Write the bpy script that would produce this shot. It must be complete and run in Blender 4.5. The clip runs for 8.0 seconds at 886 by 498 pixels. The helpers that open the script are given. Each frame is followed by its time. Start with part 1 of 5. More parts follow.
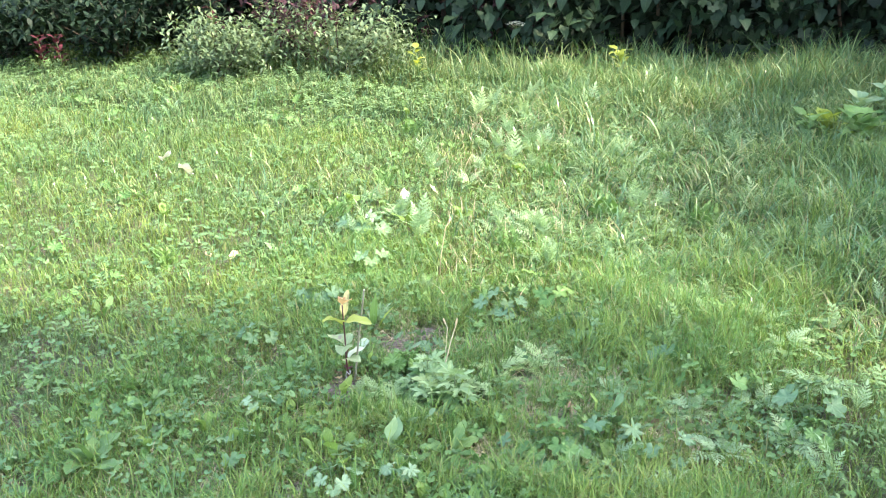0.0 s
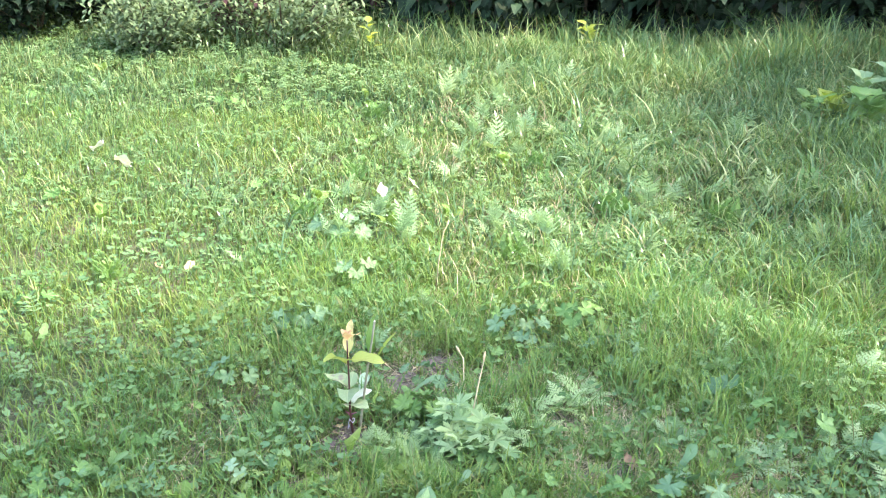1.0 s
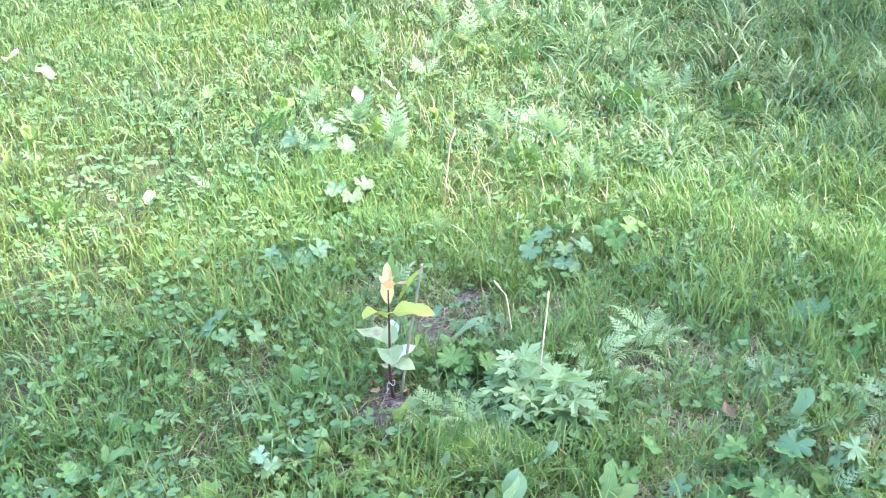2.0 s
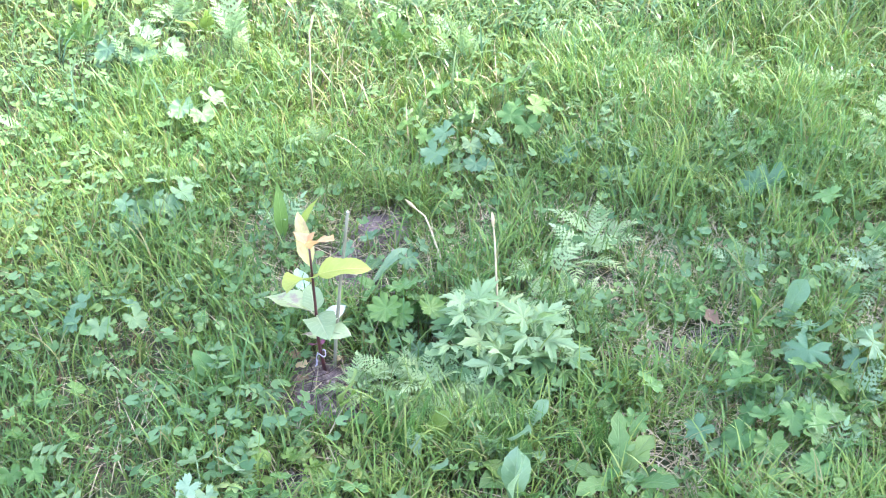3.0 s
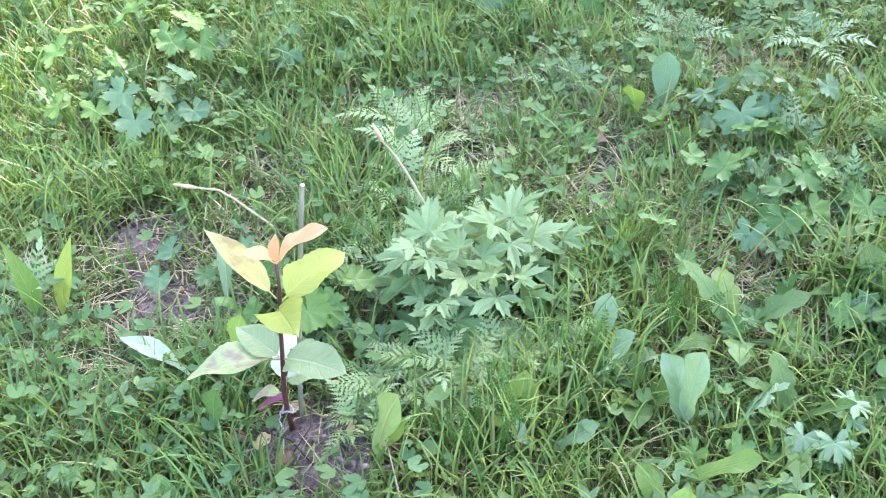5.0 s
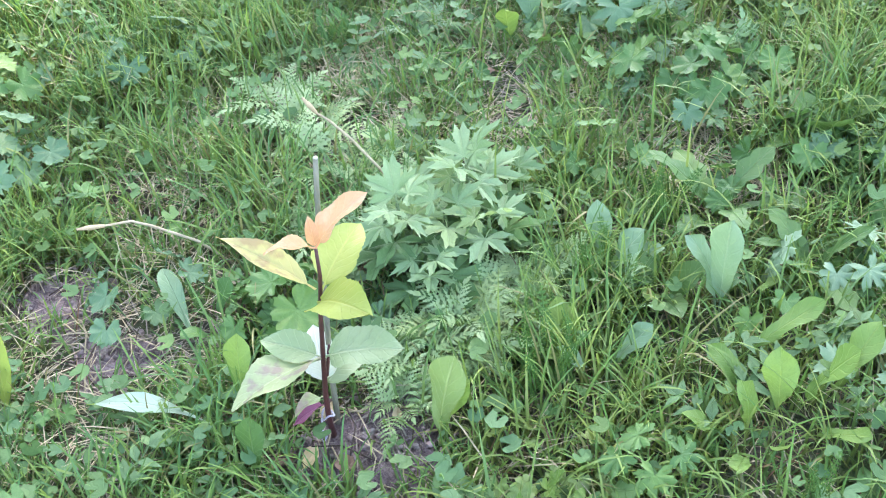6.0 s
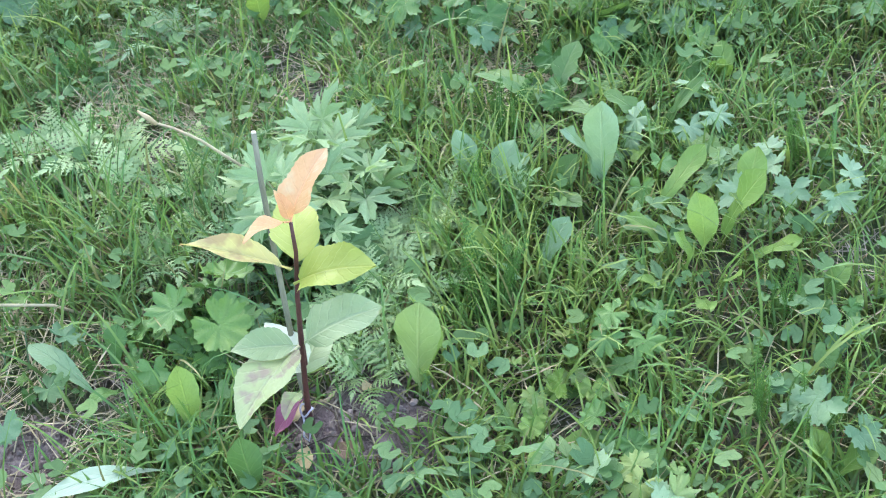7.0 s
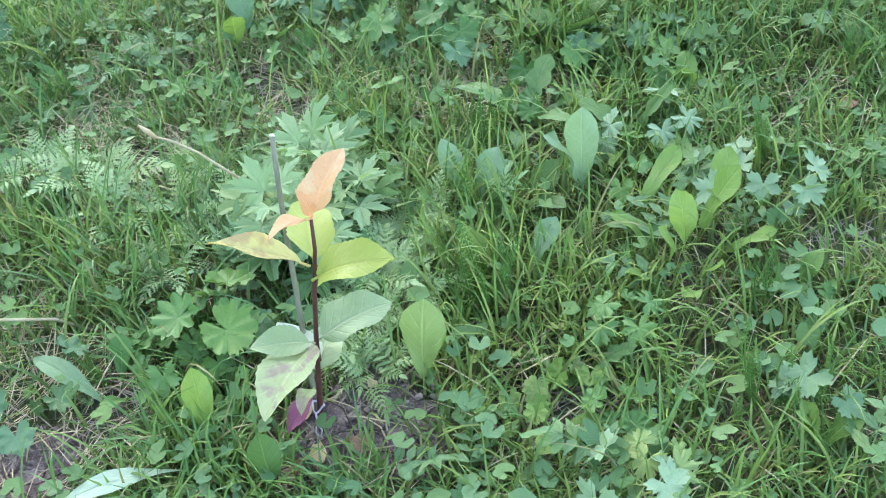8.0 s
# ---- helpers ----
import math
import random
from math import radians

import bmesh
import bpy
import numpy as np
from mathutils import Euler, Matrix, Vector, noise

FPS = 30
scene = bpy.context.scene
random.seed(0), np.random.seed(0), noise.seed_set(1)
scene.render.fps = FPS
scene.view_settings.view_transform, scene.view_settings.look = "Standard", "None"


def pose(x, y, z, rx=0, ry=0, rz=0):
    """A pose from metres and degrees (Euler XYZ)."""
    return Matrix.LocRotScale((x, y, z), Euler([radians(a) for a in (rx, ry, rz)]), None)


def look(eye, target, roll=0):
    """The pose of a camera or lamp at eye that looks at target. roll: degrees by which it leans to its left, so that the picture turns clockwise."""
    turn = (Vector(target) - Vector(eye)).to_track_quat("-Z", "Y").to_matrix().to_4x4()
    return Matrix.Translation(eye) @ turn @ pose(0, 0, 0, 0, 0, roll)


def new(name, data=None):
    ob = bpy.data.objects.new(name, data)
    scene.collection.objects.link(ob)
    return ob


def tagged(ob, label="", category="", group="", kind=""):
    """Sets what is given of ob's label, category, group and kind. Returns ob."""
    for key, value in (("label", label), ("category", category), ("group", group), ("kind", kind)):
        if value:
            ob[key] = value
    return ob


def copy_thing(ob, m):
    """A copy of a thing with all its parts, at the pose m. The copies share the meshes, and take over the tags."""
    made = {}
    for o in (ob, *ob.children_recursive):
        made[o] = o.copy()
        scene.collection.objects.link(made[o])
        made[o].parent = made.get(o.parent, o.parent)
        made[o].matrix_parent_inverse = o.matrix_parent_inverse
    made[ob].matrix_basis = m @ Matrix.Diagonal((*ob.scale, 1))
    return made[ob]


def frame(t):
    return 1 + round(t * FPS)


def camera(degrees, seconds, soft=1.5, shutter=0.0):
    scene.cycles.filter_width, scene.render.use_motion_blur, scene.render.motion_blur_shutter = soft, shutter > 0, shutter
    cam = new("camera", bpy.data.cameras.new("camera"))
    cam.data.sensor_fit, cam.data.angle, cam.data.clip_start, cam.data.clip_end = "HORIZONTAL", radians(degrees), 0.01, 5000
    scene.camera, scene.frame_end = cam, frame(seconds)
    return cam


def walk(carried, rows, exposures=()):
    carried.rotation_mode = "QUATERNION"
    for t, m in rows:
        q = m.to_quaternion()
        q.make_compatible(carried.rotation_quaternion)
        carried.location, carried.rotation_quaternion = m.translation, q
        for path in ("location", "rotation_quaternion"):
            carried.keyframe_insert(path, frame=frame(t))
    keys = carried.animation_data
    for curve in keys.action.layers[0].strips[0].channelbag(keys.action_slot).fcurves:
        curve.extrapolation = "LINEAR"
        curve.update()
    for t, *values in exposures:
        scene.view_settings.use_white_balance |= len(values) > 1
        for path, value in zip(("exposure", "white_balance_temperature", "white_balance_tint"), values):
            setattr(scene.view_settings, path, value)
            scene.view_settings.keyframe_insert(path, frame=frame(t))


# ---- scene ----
cam = camera(43.5, 8.0, soft=1.05)
PATH = [
    (0, (1.247, -2.932, 1.659), (0.677, -1.148, 0.958), 0.4),
    (0.4, (1.03, -2.685, 1.577), (0.574, -0.841, 0.952), 2.3),
    (0.5, (0.967, -2.638, 1.558), (0.528, -0.8, 0.904), 2.1),
    (1, (0.776, -2.391, 1.527), (0.36, -0.579, 0.789), 1.5),
    (1.5, (0.554, -2.163, 1.478), (0.108, -0.425, 0.594), 2.4),
    (2, (0.347, -1.946, 1.381), (0.125, -0.179, 0.471), 0.9),
    (2.2, (0.256, -1.906, 1.336), (0.149, -0.148, 0.387), -1.7),
    (3.3, (0.026, -1.358, 1.267), (0.264, 0.24, 0.088), -0.7),
    (3.5, (-0.043, -1.307, 1.228), (0.288, 0.266, 0.039), -1.1),
    (4, (-0.246, -1.16, 1.176), (0.323, 0.305, -0.062), -4.0),
    (4.5, (-0.359, -0.969, 1.051), (0.495, 0.417, -0.11), -5.8),
    (4.7, (-0.411, -0.875, 1.035), (0.55, 0.379, -0.192), -5.7),
    (5.8, (-0.664, -0.532, 0.992), (0.677, 0.187, -0.306), -6.8),
    (6, (-0.645, -0.469, 0.959), (0.701, 0.17, -0.375), -8.9),
    (6.5, (-0.66, -0.303, 0.944), (0.767, 0.027, -0.418), -6.8),
    (7, (-0.723, -0.149, 0.917), (0.729, -0.174, -0.458), -9.7),
    (7.5, (-0.762, -0.082, 0.927), (0.676, -0.22, -0.456), -7.9),
    (8, (-0.774, -0.066, 0.934), (0.698, -0.228, -0.41), -7.9),
]
walk(cam, [(t, look(eye, target, roll)) for t, eye, target, roll in PATH],
     exposures=[(0, 2.93, 7150, 11), (1.5, 3.05, 6850, 11), (2.0, 3.16, 6250, 16), (3.3, 3.22, 6400, 18), (4.7, 3.15, 6600, 18), (5.8, 3.04, 6700, 14), (8, 2.78, 6750, 4)])

# ---- sky and sun ----
SUN_FROM = Vector((0.75, 0.12, 0.95)).normalized()
world = bpy.data.worlds.new("sky")
scene.world = world
world.use_nodes = True
wn = world.node_tree
sky = wn.nodes.new("ShaderNodeTexSky")
sky.sky_type, sky.sun_disc = "NISHITA", False
sky.sun_elevation = math.asin(SUN_FROM.z)
sky.sun_rotation = math.atan2(SUN_FROM.x, SUN_FROM.y)
sky.dust_density = 2.0
wn.links.new(sky.outputs["Color"], wn.nodes["Background"].inputs["Color"])
wn.nodes["Background"].inputs["Strength"].default_value = 0.15

sun_data = bpy.data.lights.new("sun", "SUN")
sun_data.energy, sun_data.angle, sun_data.color = 1.6, radians(4), (1.0, 0.95, 0.80)
sun = new("sun", sun_data)
sun.matrix_world = look(SUN_FROM * 30, (0, 0, 0))


# ---- materials ----
class Nodes:
    """A short way to write a node tree."""

    def __init__(self, name):
        self.mat = bpy.data.materials.new(name)
        self.mat.use_nodes = True
        self.tree = self.mat.node_tree
        self.tree.nodes.clear()
        self.out = self.tree.nodes.new("ShaderNodeOutputMaterial")

    def add(self, kind, **inputs):
        node = self.tree.nodes.new(kind)
        for key, value in inputs.items():
            self.put(node.inputs[int(key[1:]) if key[0] == "i" and key[1:].isdigit() else key.replace("_", " ")], value)
        return node

    def put(self, socket, value):
        if isinstance(value, bpy.types.NodeSocket):
            self.tree.links.new(value, socket)
        elif isinstance(value, tuple) and len(value) == 3 and socket.type == "RGBA":
            socket.default_value = (*value, 1)
        else:
            socket.default_value = value

    def math(self, op, a, b=0.0, clamp=False):
        node = self.add("ShaderNodeMath", i0=a, i1=b)
        node.operation, node.use_clamp = op, clamp
        return node.outputs[0]

    def mix(self, fac, a, b, blend="MIX"):
        node = self.add("ShaderNodeMix")
        node.data_type, node.blend_type = "RGBA", blend
        self.put(node.inputs[0], fac)
        self.put(node.inputs[6], a)
        self.put(node.inputs[7], b)
        return node.outputs[2]

    def noise(self, scale, detail=3.0, where=None, rough=0.55):
        where = where or self.add("ShaderNodeTexCoord").outputs["Object"]
        return self.add("ShaderNodeTexNoise", Vector=where, Scale=scale, Detail=detail, Roughness=rough).outputs["Fac"]

    def ramp(self, fac, *stops):
        node = self.add("ShaderNodeValToRGB", Fac=fac)
        node.color_ramp.elements[0].position, node.color_ramp.elements[0].color = stops[0][0], (*stops[0][1], 1)
        node.color_ramp.elements[1].position, node.color_ramp.elements[1].color = stops[-1][0], (*stops[-1][1], 1)
        for place, colour in stops[1:-1]:
            node.color_ramp.elements.new(place).color = (*colour, 1)
        return node.outputs["Color"]

    def uv(self):
        node = self.add("ShaderNodeSeparateXYZ", Vector=self.add("ShaderNodeUVMap").outputs["UV"])
        across = self.math("ABSOLUTE", self.math("SUBTRACT", self.math("MULTIPLY", node.outputs["Y"], 2.0), 1.0))
        return node.outputs["X"], across

    def position(self):
        return self.add("ShaderNodeNewGeometry").outputs["Position"]

    def finish(self, shader):
        self.tree.links.new(shader, self.out.inputs["Surface"])
        return self.mat


def leaf_material(name, dark, light, vein=0.25, through_light=0.3, rough=0.5, island=False, ribs=7.0, blotch=None, gloss=0.3):
    """A thin leaf: two greens, paler ribs, a little light that comes through it."""
    n = Nodes(name)
    along, across = n.uv()
    if island:
        chance = n.add("ShaderNodeNewGeometry").outputs["Random Per Island"]
    else:
        chance = n.add("ShaderNodeObjectInfo").outputs["Random"]
    cloud = n.noise(55.0, 4.0, n.position())
    grain = n.noise(420.0, 2.0, n.position())
    fac = n.math("ADD", n.math("MULTIPLY", chance, 0.85), n.math("MULTIPLY", cloud, 0.5), True)
    fac = n.math("SUBTRACT", fac, 0.16, True)
    colour = n.mix(fac, dark, light)
    yellow = n.math("GREATER_THAN", n.math("FRACT", n.math("MULTIPLY", chance, 17.3)), 0.86)
    colour = n.mix(n.math("MULTIPLY", yellow, 0.22), colour, (light[0] * 1.5, light[1] * 1.15, light[2] * 0.7))
    midrib = n.math("SUBTRACT", 1.0, n.math("MULTIPLY", across, 11.0), True)
    bent = n.math("ADD", n.math("SUBTRACT", n.math("MULTIPLY", along, ribs), n.math("MULTIPLY", n.math("POWER", across, 0.8), 1.7)), n.math("MULTIPLY", cloud, 1.1))
    wave = n.math("SINE", n.math("MULTIPLY", bent, 6.283))
    side = n.math("MULTIPLY", n.math("SUBTRACT", wave, 0.8, True), 4.0, True)
    rib = n.math("MAXIMUM", midrib, n.math("MULTIPLY", n.math("MULTIPLY", side, grain), 0.7))
    colour = n.mix(n.math("MULTIPLY", rib, vein), colour, (light[0] * 1.5 + 0.05, light[1] * 1.35 + 0.05, light[2] * 1.5 + 0.03))
    colour = n.mix(n.math("MULTIPLY", n.math("SUBTRACT", grain, 0.42, True), 0.8), colour, dark)
    if blotch:
        spot = n.ramp(n.noise(38.0, 3.0, n.position()), (0.52, (0, 0, 0)), (0.62, (1, 1, 1)))
        colour = n.mix(n.math("MULTIPLY", spot, 0.75), colour, blotch)
    bump = n.add("ShaderNodeBump", Strength=0.6, Distance=0.003, Height=n.math("ADD", n.math("MULTIPLY", rib, -0.6), cloud))
    front = n.add("ShaderNodeBsdfPrincipled", Base_Color=colour, Roughness=rough, Normal=bump.outputs["Normal"])
    front.inputs["Specular IOR Level"].default_value = gloss
    glow = n.add("ShaderNodeBsdfTranslucent", Color=n.mix(0.6, colour, (1.0, 1.0, 0.35), "MULTIPLY"))
    both = n.add("ShaderNodeMixShader", Fac=through_light)
    n.put(both.inputs[1], front.outputs[0])
    n.put(both.inputs[2], glow.outputs[0])
    return n.finish(both.outputs[0])


def grass_material(name, root, green, yellow, blue, rough=0.4):
    n = Nodes(name)
    along, across = n.uv()
    chance = n.add("ShaderNodeNewGeometry").outputs["Random Per Island"]
    patch = n.noise(1.4, 3.0, n.position())
    mixed = n.math("ADD", n.math("MULTIPLY", chance, 0.75), n.math("MULTIPLY", n.math("SUBTRACT", patch, 0.5), 1.3), True)
    blade = n.ramp(mixed, (0.0, blue), (0.4, green), (0.78, yellow), (1.0, (yellow[0] * 1.35, yellow[1] * 1.1, yellow[2] * 1.2)))
    dry = n.math("GREATER_THAN", n.math("FRACT", n.math("MULTIPLY", chance, 31.7)), 0.93)
    blade = n.mix(n.math("MULTIPLY", dry, 0.8), blade, (0.30, 0.25, 0.12))
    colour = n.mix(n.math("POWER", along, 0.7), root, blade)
    crease = n.math("SUBTRACT", 1.0, n.math("MULTIPLY", across, 5.0), True)
    colour = n.mix(n.math("MULTIPLY", crease, 0.2), colour, yellow)
    front = n.add("ShaderNodeBsdfPrincipled", Base_Color=colour, Roughness=rough)
    front.inputs["Specular IOR Level"].default_value = 0.35
    glow = n.add("ShaderNodeBsdfTranslucent", Color=n.mix(0.5, colour, (1.0, 1.0, 0.4), "MULTIPLY"))
    both = n.add("ShaderNodeMixShader", Fac=0.38)
    n.put(both.inputs[1], front.outputs[0])
    n.put(both.inputs[2], glow.outputs[0])
    return n.finish(both.outputs[0])


def plain_material(name, a, b, scale, rough=0.8, bump=0.4, distance=0.003, stretch=(1, 1, 1)):
    n = Nodes(name)
    where = n.add("ShaderNodeMapping", Vector=n.position(), Scale=stretch).outputs["Vector"]
    large, small = n.noise(scale, 5.0, where), n.noise(scale * 7, 4.0, where)
    chance = n.add("ShaderNodeObjectInfo").outputs["Random"]
    fac = n.math("ADD", n.math("MULTIPLY", large, 1.2), n.math("MULTIPLY", n.math("SUBTRACT", small, 0.5), 1.0))
    fac = n.math("ADD", n.math("SUBTRACT", fac, 0.25), n.math("MULTIPLY", n.math("SUBTRACT", chance, 0.5), 0.3), True)
    height = n.math("ADD", n.math("MULTIPLY", large, 0.6), small)
    lumps = n.add("ShaderNodeBump", Strength=bump, Distance=distance, Height=height)
    skin = n.add("ShaderNodeBsdfPrincipled", Base_Color=n.mix(fac, a, b), Roughness=rough, Normal=lumps.outputs["Normal"])
    return n.finish(skin.outputs[0])


def ground_material():
    n = Nodes("thatch_and_soil")
    where = n.position()
    soil = n.mix(n.noise(26.0, 6.0, where), (0.032, 0.023, 0.017), (0.13, 0.10, 0.075))
    fibres = n.noise(60.0, 3.0, n.add("ShaderNodeMapping", Vector=where, Scale=(4.0, 0.7, 1.0), Rotation=(0, 0, 0.6)).outputs["Vector"])
    fibres2 = n.noise(60.0, 3.0, n.add("ShaderNodeMapping", Vector=where, Scale=(0.7, 4.0, 1.0), Rotation=(0, 0, 0.2)).outputs["Vector"])
    straw = n.ramp(n.math("MAXIMUM", fibres, fibres2), (0.55, (0, 0, 0)), (0.66, (1, 1, 1)))
    colour = n.mix(n.math("MULTIPLY", straw, 0.7), soil, (0.40, 0.32, 0.20))
    moss = n.ramp(n.noise(7.0, 5.0, where), (0.34, (0, 0, 0)), (0.56, (1, 1, 1)))
    colour = n.mix(n.math("MULTIPLY", moss, 0.8), colour, (0.06, 0.105, 0.028))
    span = n.add("ShaderNodeVectorMath", Vector=where)
    span.operation = "LENGTH"
    away = n.math("MULTIPLY", n.math("SUBTRACT", span.outputs["Value"], 2.0), 0.5, True)
    turf = n.mix(n.noise(3.0, 5.0, where), (0.04, 0.08, 0.018), (0.085, 0.13, 0.032))
    colour = n.mix(n.math("MULTIPLY", away, 0.9), colour, turf)
    lumps = n.add("ShaderNodeBump", Strength=0.8, Distance=0.008, Height=n.math("ADD", n.noise(90.0, 5.0, where), n.math("MULTIPLY", straw, 0.4)))
    skin = n.add("ShaderNodeBsdfPrincipled", Base_Color=colour, Roughness=0.9, Normal=lumps.outputs["Normal"])
    return n.finish(skin.outputs[0])


M_GROUND = ground_material()
M_SOIL = plain_material("dug_soil", (0.125, 0.086, 0.084), (0.41, 0.315, 0.305), 70.0, 0.95, 0.9, 0.006)
M_CRUMB = plain_material("soil_crumb", (0.14, 0.10, 0.09), (0.42, 0.335, 0.30), 30.0, 0.95)
M_REDSTEM = plain_material("red_brown_stem", (0.17, 0.09, 0.045), (0.34, 0.20, 0.10), 40.0, 0.7)
M_STRAW = plain_material("dry_straw", (0.34, 0.27, 0.15), (0.58, 0.50, 0.33), 40.0, 0.7)
M_HUSK = plain_material("seed_husk", (0.50, 0.36, 0.20), (0.66, 0.52, 0.33), 120.0, 0.8, 0.6, 0.002)
M_LITTER = plain_material("grey_litter", (0.20, 0.165, 0.13), (0.42, 0.37, 0.30), 40.0, 0.85)
M_STAKE = plain_material("weathered_stick", (0.17, 0.16, 0.11), (0.31, 0.29, 0.20), 60.0, 0.8, 0.6, 0.002, (1, 1, 0.15))
M_PALE = plain_material("pale_cut_wood", (0.62, 0.56, 0.45), (0.80, 0.76, 0.66), 80.0, 0.7)
M_STEM_RED = plain_material("dark_red_bark", (0.055, 0.016, 0.016), (0.16, 0.05, 0.045), 90.0, 0.5, 0.4, 0.001, (1, 1, 0.3))
M_STEM_GREEN = plain_material("green_stalk", (0.10, 0.16, 0.05), (0.20, 0.28, 0.09), 60.0, 0.5)
M_STEM_DARK = plain_material("dark_twig", (0.05, 0.035, 0.025), (0.15, 0.10, 0.07), 40.0, 0.8)
M_TWINE = plain_material("twine", (0.42, 0.36, 0.46), (0.72, 0.68, 0.74), 300.0, 0.8)

M_GRASS = grass_material("grass_green", (0.16, 0.17, 0.06), (0.145, 0.28, 0.07), (0.29, 0.41, 0.095), (0.08, 0.225, 0.08), 0.32)
M_GRASS_NEAR = grass_material("grass_near", (0.16, 0.17, 0.06), (0.15, 0.30, 0.065), (0.29, 0.41, 0.10), (0.10, 0.26, 0.09), 0.34)
# dark roots in these two: shade low in the long grass painted into the blades
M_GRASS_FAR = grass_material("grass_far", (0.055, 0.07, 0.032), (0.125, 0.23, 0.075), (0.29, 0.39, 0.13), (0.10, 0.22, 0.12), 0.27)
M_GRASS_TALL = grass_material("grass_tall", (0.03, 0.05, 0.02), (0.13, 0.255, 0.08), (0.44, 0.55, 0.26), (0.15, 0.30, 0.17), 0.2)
M_CLOVER = leaf_material("clover_green", (0.060, 0.135, 0.042), (0.175, 0.310, 0.110), 0.15, 0.25, 0.6, True, 3.0)
M_SMALL = leaf_material("small_leaf_green", (0.064, 0.140, 0.044), (0.168, 0.290, 0.100), 0.15, 0.25, 0.6, True, 4.0)
M_IVY = leaf_material("ground_ivy_green", (0.07, 0.165, 0.065), (0.175, 0.30, 0.125), 0.15, 0.25, 0.5, True, 4.0)
M_FEATHER = leaf_material("feather_leaf_green", (0.090, 0.172, 0.068), (0.205, 0.325, 0.140), 0.1, 0.25, 0.6, True, 4.0)
M_SORREL = leaf_material("sorrel_green", (0.15, 0.265, 0.06), (0.29, 0.42, 0.115), 0.35, 0.35, 0.4, False, 8.0)
M_DANDELION = leaf_material("dandelion_green", (0.095, 0.189, 0.055), (0.175, 0.294, 0.092), 0.35, 0.3, 0.38, False, 8.0)
M_MANTLE = leaf_material("mantle_green", (0.080, 0.178, 0.048), (0.165, 0.300, 0.090), 0.25, 0.25, 0.36, False, 9.0)
M_BLUE = leaf_material("bluish_green", (0.095, 0.19, 0.09), (0.19, 0.31, 0.16), 0.25, 0.25, 0.46, False, 6.0)
M_DOCK = leaf_material("dock_green", (0.19, 0.31, 0.16), (0.32, 0.45, 0.27), 0.3, 0.3, 0.4, False, 7.0)
M_BROAD = leaf_material("broad_pale_leaf", (0.22, 0.33, 0.10), (0.33, 0.43, 0.17), 0.4, 0.35, 0.4, False, 6.0)
M_MINT = leaf_material("pale_mint_leaf", (0.34, 0.47, 0.33), (0.44, 0.56, 0.42), 0.3, 0.3, 0.35, False, 6.0)
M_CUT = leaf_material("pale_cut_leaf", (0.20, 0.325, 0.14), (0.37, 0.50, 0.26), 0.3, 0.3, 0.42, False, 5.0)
# darker copy of the cut leaf: shade low in the bush put into colour
M_CUT_SHADED = leaf_material("shaded_cut_leaf", (0.085, 0.175, 0.055), (0.175, 0.30, 0.115), 0.3, 0.2, 0.45, False, 5.0)
M_FERN_YOUNG = leaf_material("young_parsley_green", (0.29, 0.42, 0.18), (0.45, 0.59, 0.31), 0.1, 0.35, 0.45, False, 3.0)
M_PARSLEY = leaf_material("cow_parsley_green", (0.21, 0.345, 0.165), (0.36, 0.50, 0.28), 0.1, 0.3, 0.36, False, 3.0)
M_YARROW = leaf_material("yarrow_green", (0.075, 0.179, 0.036), (0.141, 0.273, 0.064), 0.1, 0.2, 0.5, False, 3.0)
M_LIME = leaf_material("lime_leaf", (0.26, 0.35, 0.06), (0.39, 0.47, 0.10), 0.25, 0.4, 0.4, False, 6.0)
# near-black greens: the hedge's deep shade is put into the leaf colour
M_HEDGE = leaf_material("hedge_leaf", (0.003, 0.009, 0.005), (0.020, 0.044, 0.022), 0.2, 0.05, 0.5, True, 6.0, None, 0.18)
# lighter copy of the hedge leaf, with the light it catches in the colour
M_VINE_LIT = leaf_material("vine_leaf_lit", (0.014, 0.032, 0.016), (0.045, 0.082, 0.041), 0.3, 0.12, 0.5, True, 6.0, None, 0.25)
M_HEDGE_RED = leaf_material("reddish_shrub_leaf", (0.04, 0.018, 0.022), (0.11, 0.045, 0.055), 0.2, 0.12, 0.5, True, 6.0)
M_SHRUB = leaf_material("shrub_leaf", (0.07, 0.12, 0.055), (0.21, 0.29, 0.16), 0.2, 0.25, 0.5, True, 6.0)
M_RED = leaf_material("red_leaf", (0.06, 0.012, 0.02), (0.13, 0.03, 0.04), 0.2, 0.2, 0.5, False, 6.0)
M_WHITE_LEAF = leaf_material("bleached_leaf", (0.62, 0.62, 0.55), (0.80, 0.80, 0.74), 0.2, 0.25, 0.4, False, 6.0)
M_PEACH_LEAF = leaf_material("faded_peach_leaf", (0.60, 0.42, 0.24), (0.72, 0.56, 0.34), 0.2, 0.25, 0.5, False, 6.0)
M_BROWN_LEAF = leaf_material("dead_brown_leaf", (0.20, 0.12, 0.08), (0.36, 0.24, 0.17), 0.2, 0.15, 0.6, False, 6.0)
M_PETAL = leaf_material("white_petal", (0.62, 0.62, 0.50), (0.80, 0.80, 0.68), 0.05, 0.3, 0.5, True, 2.0)
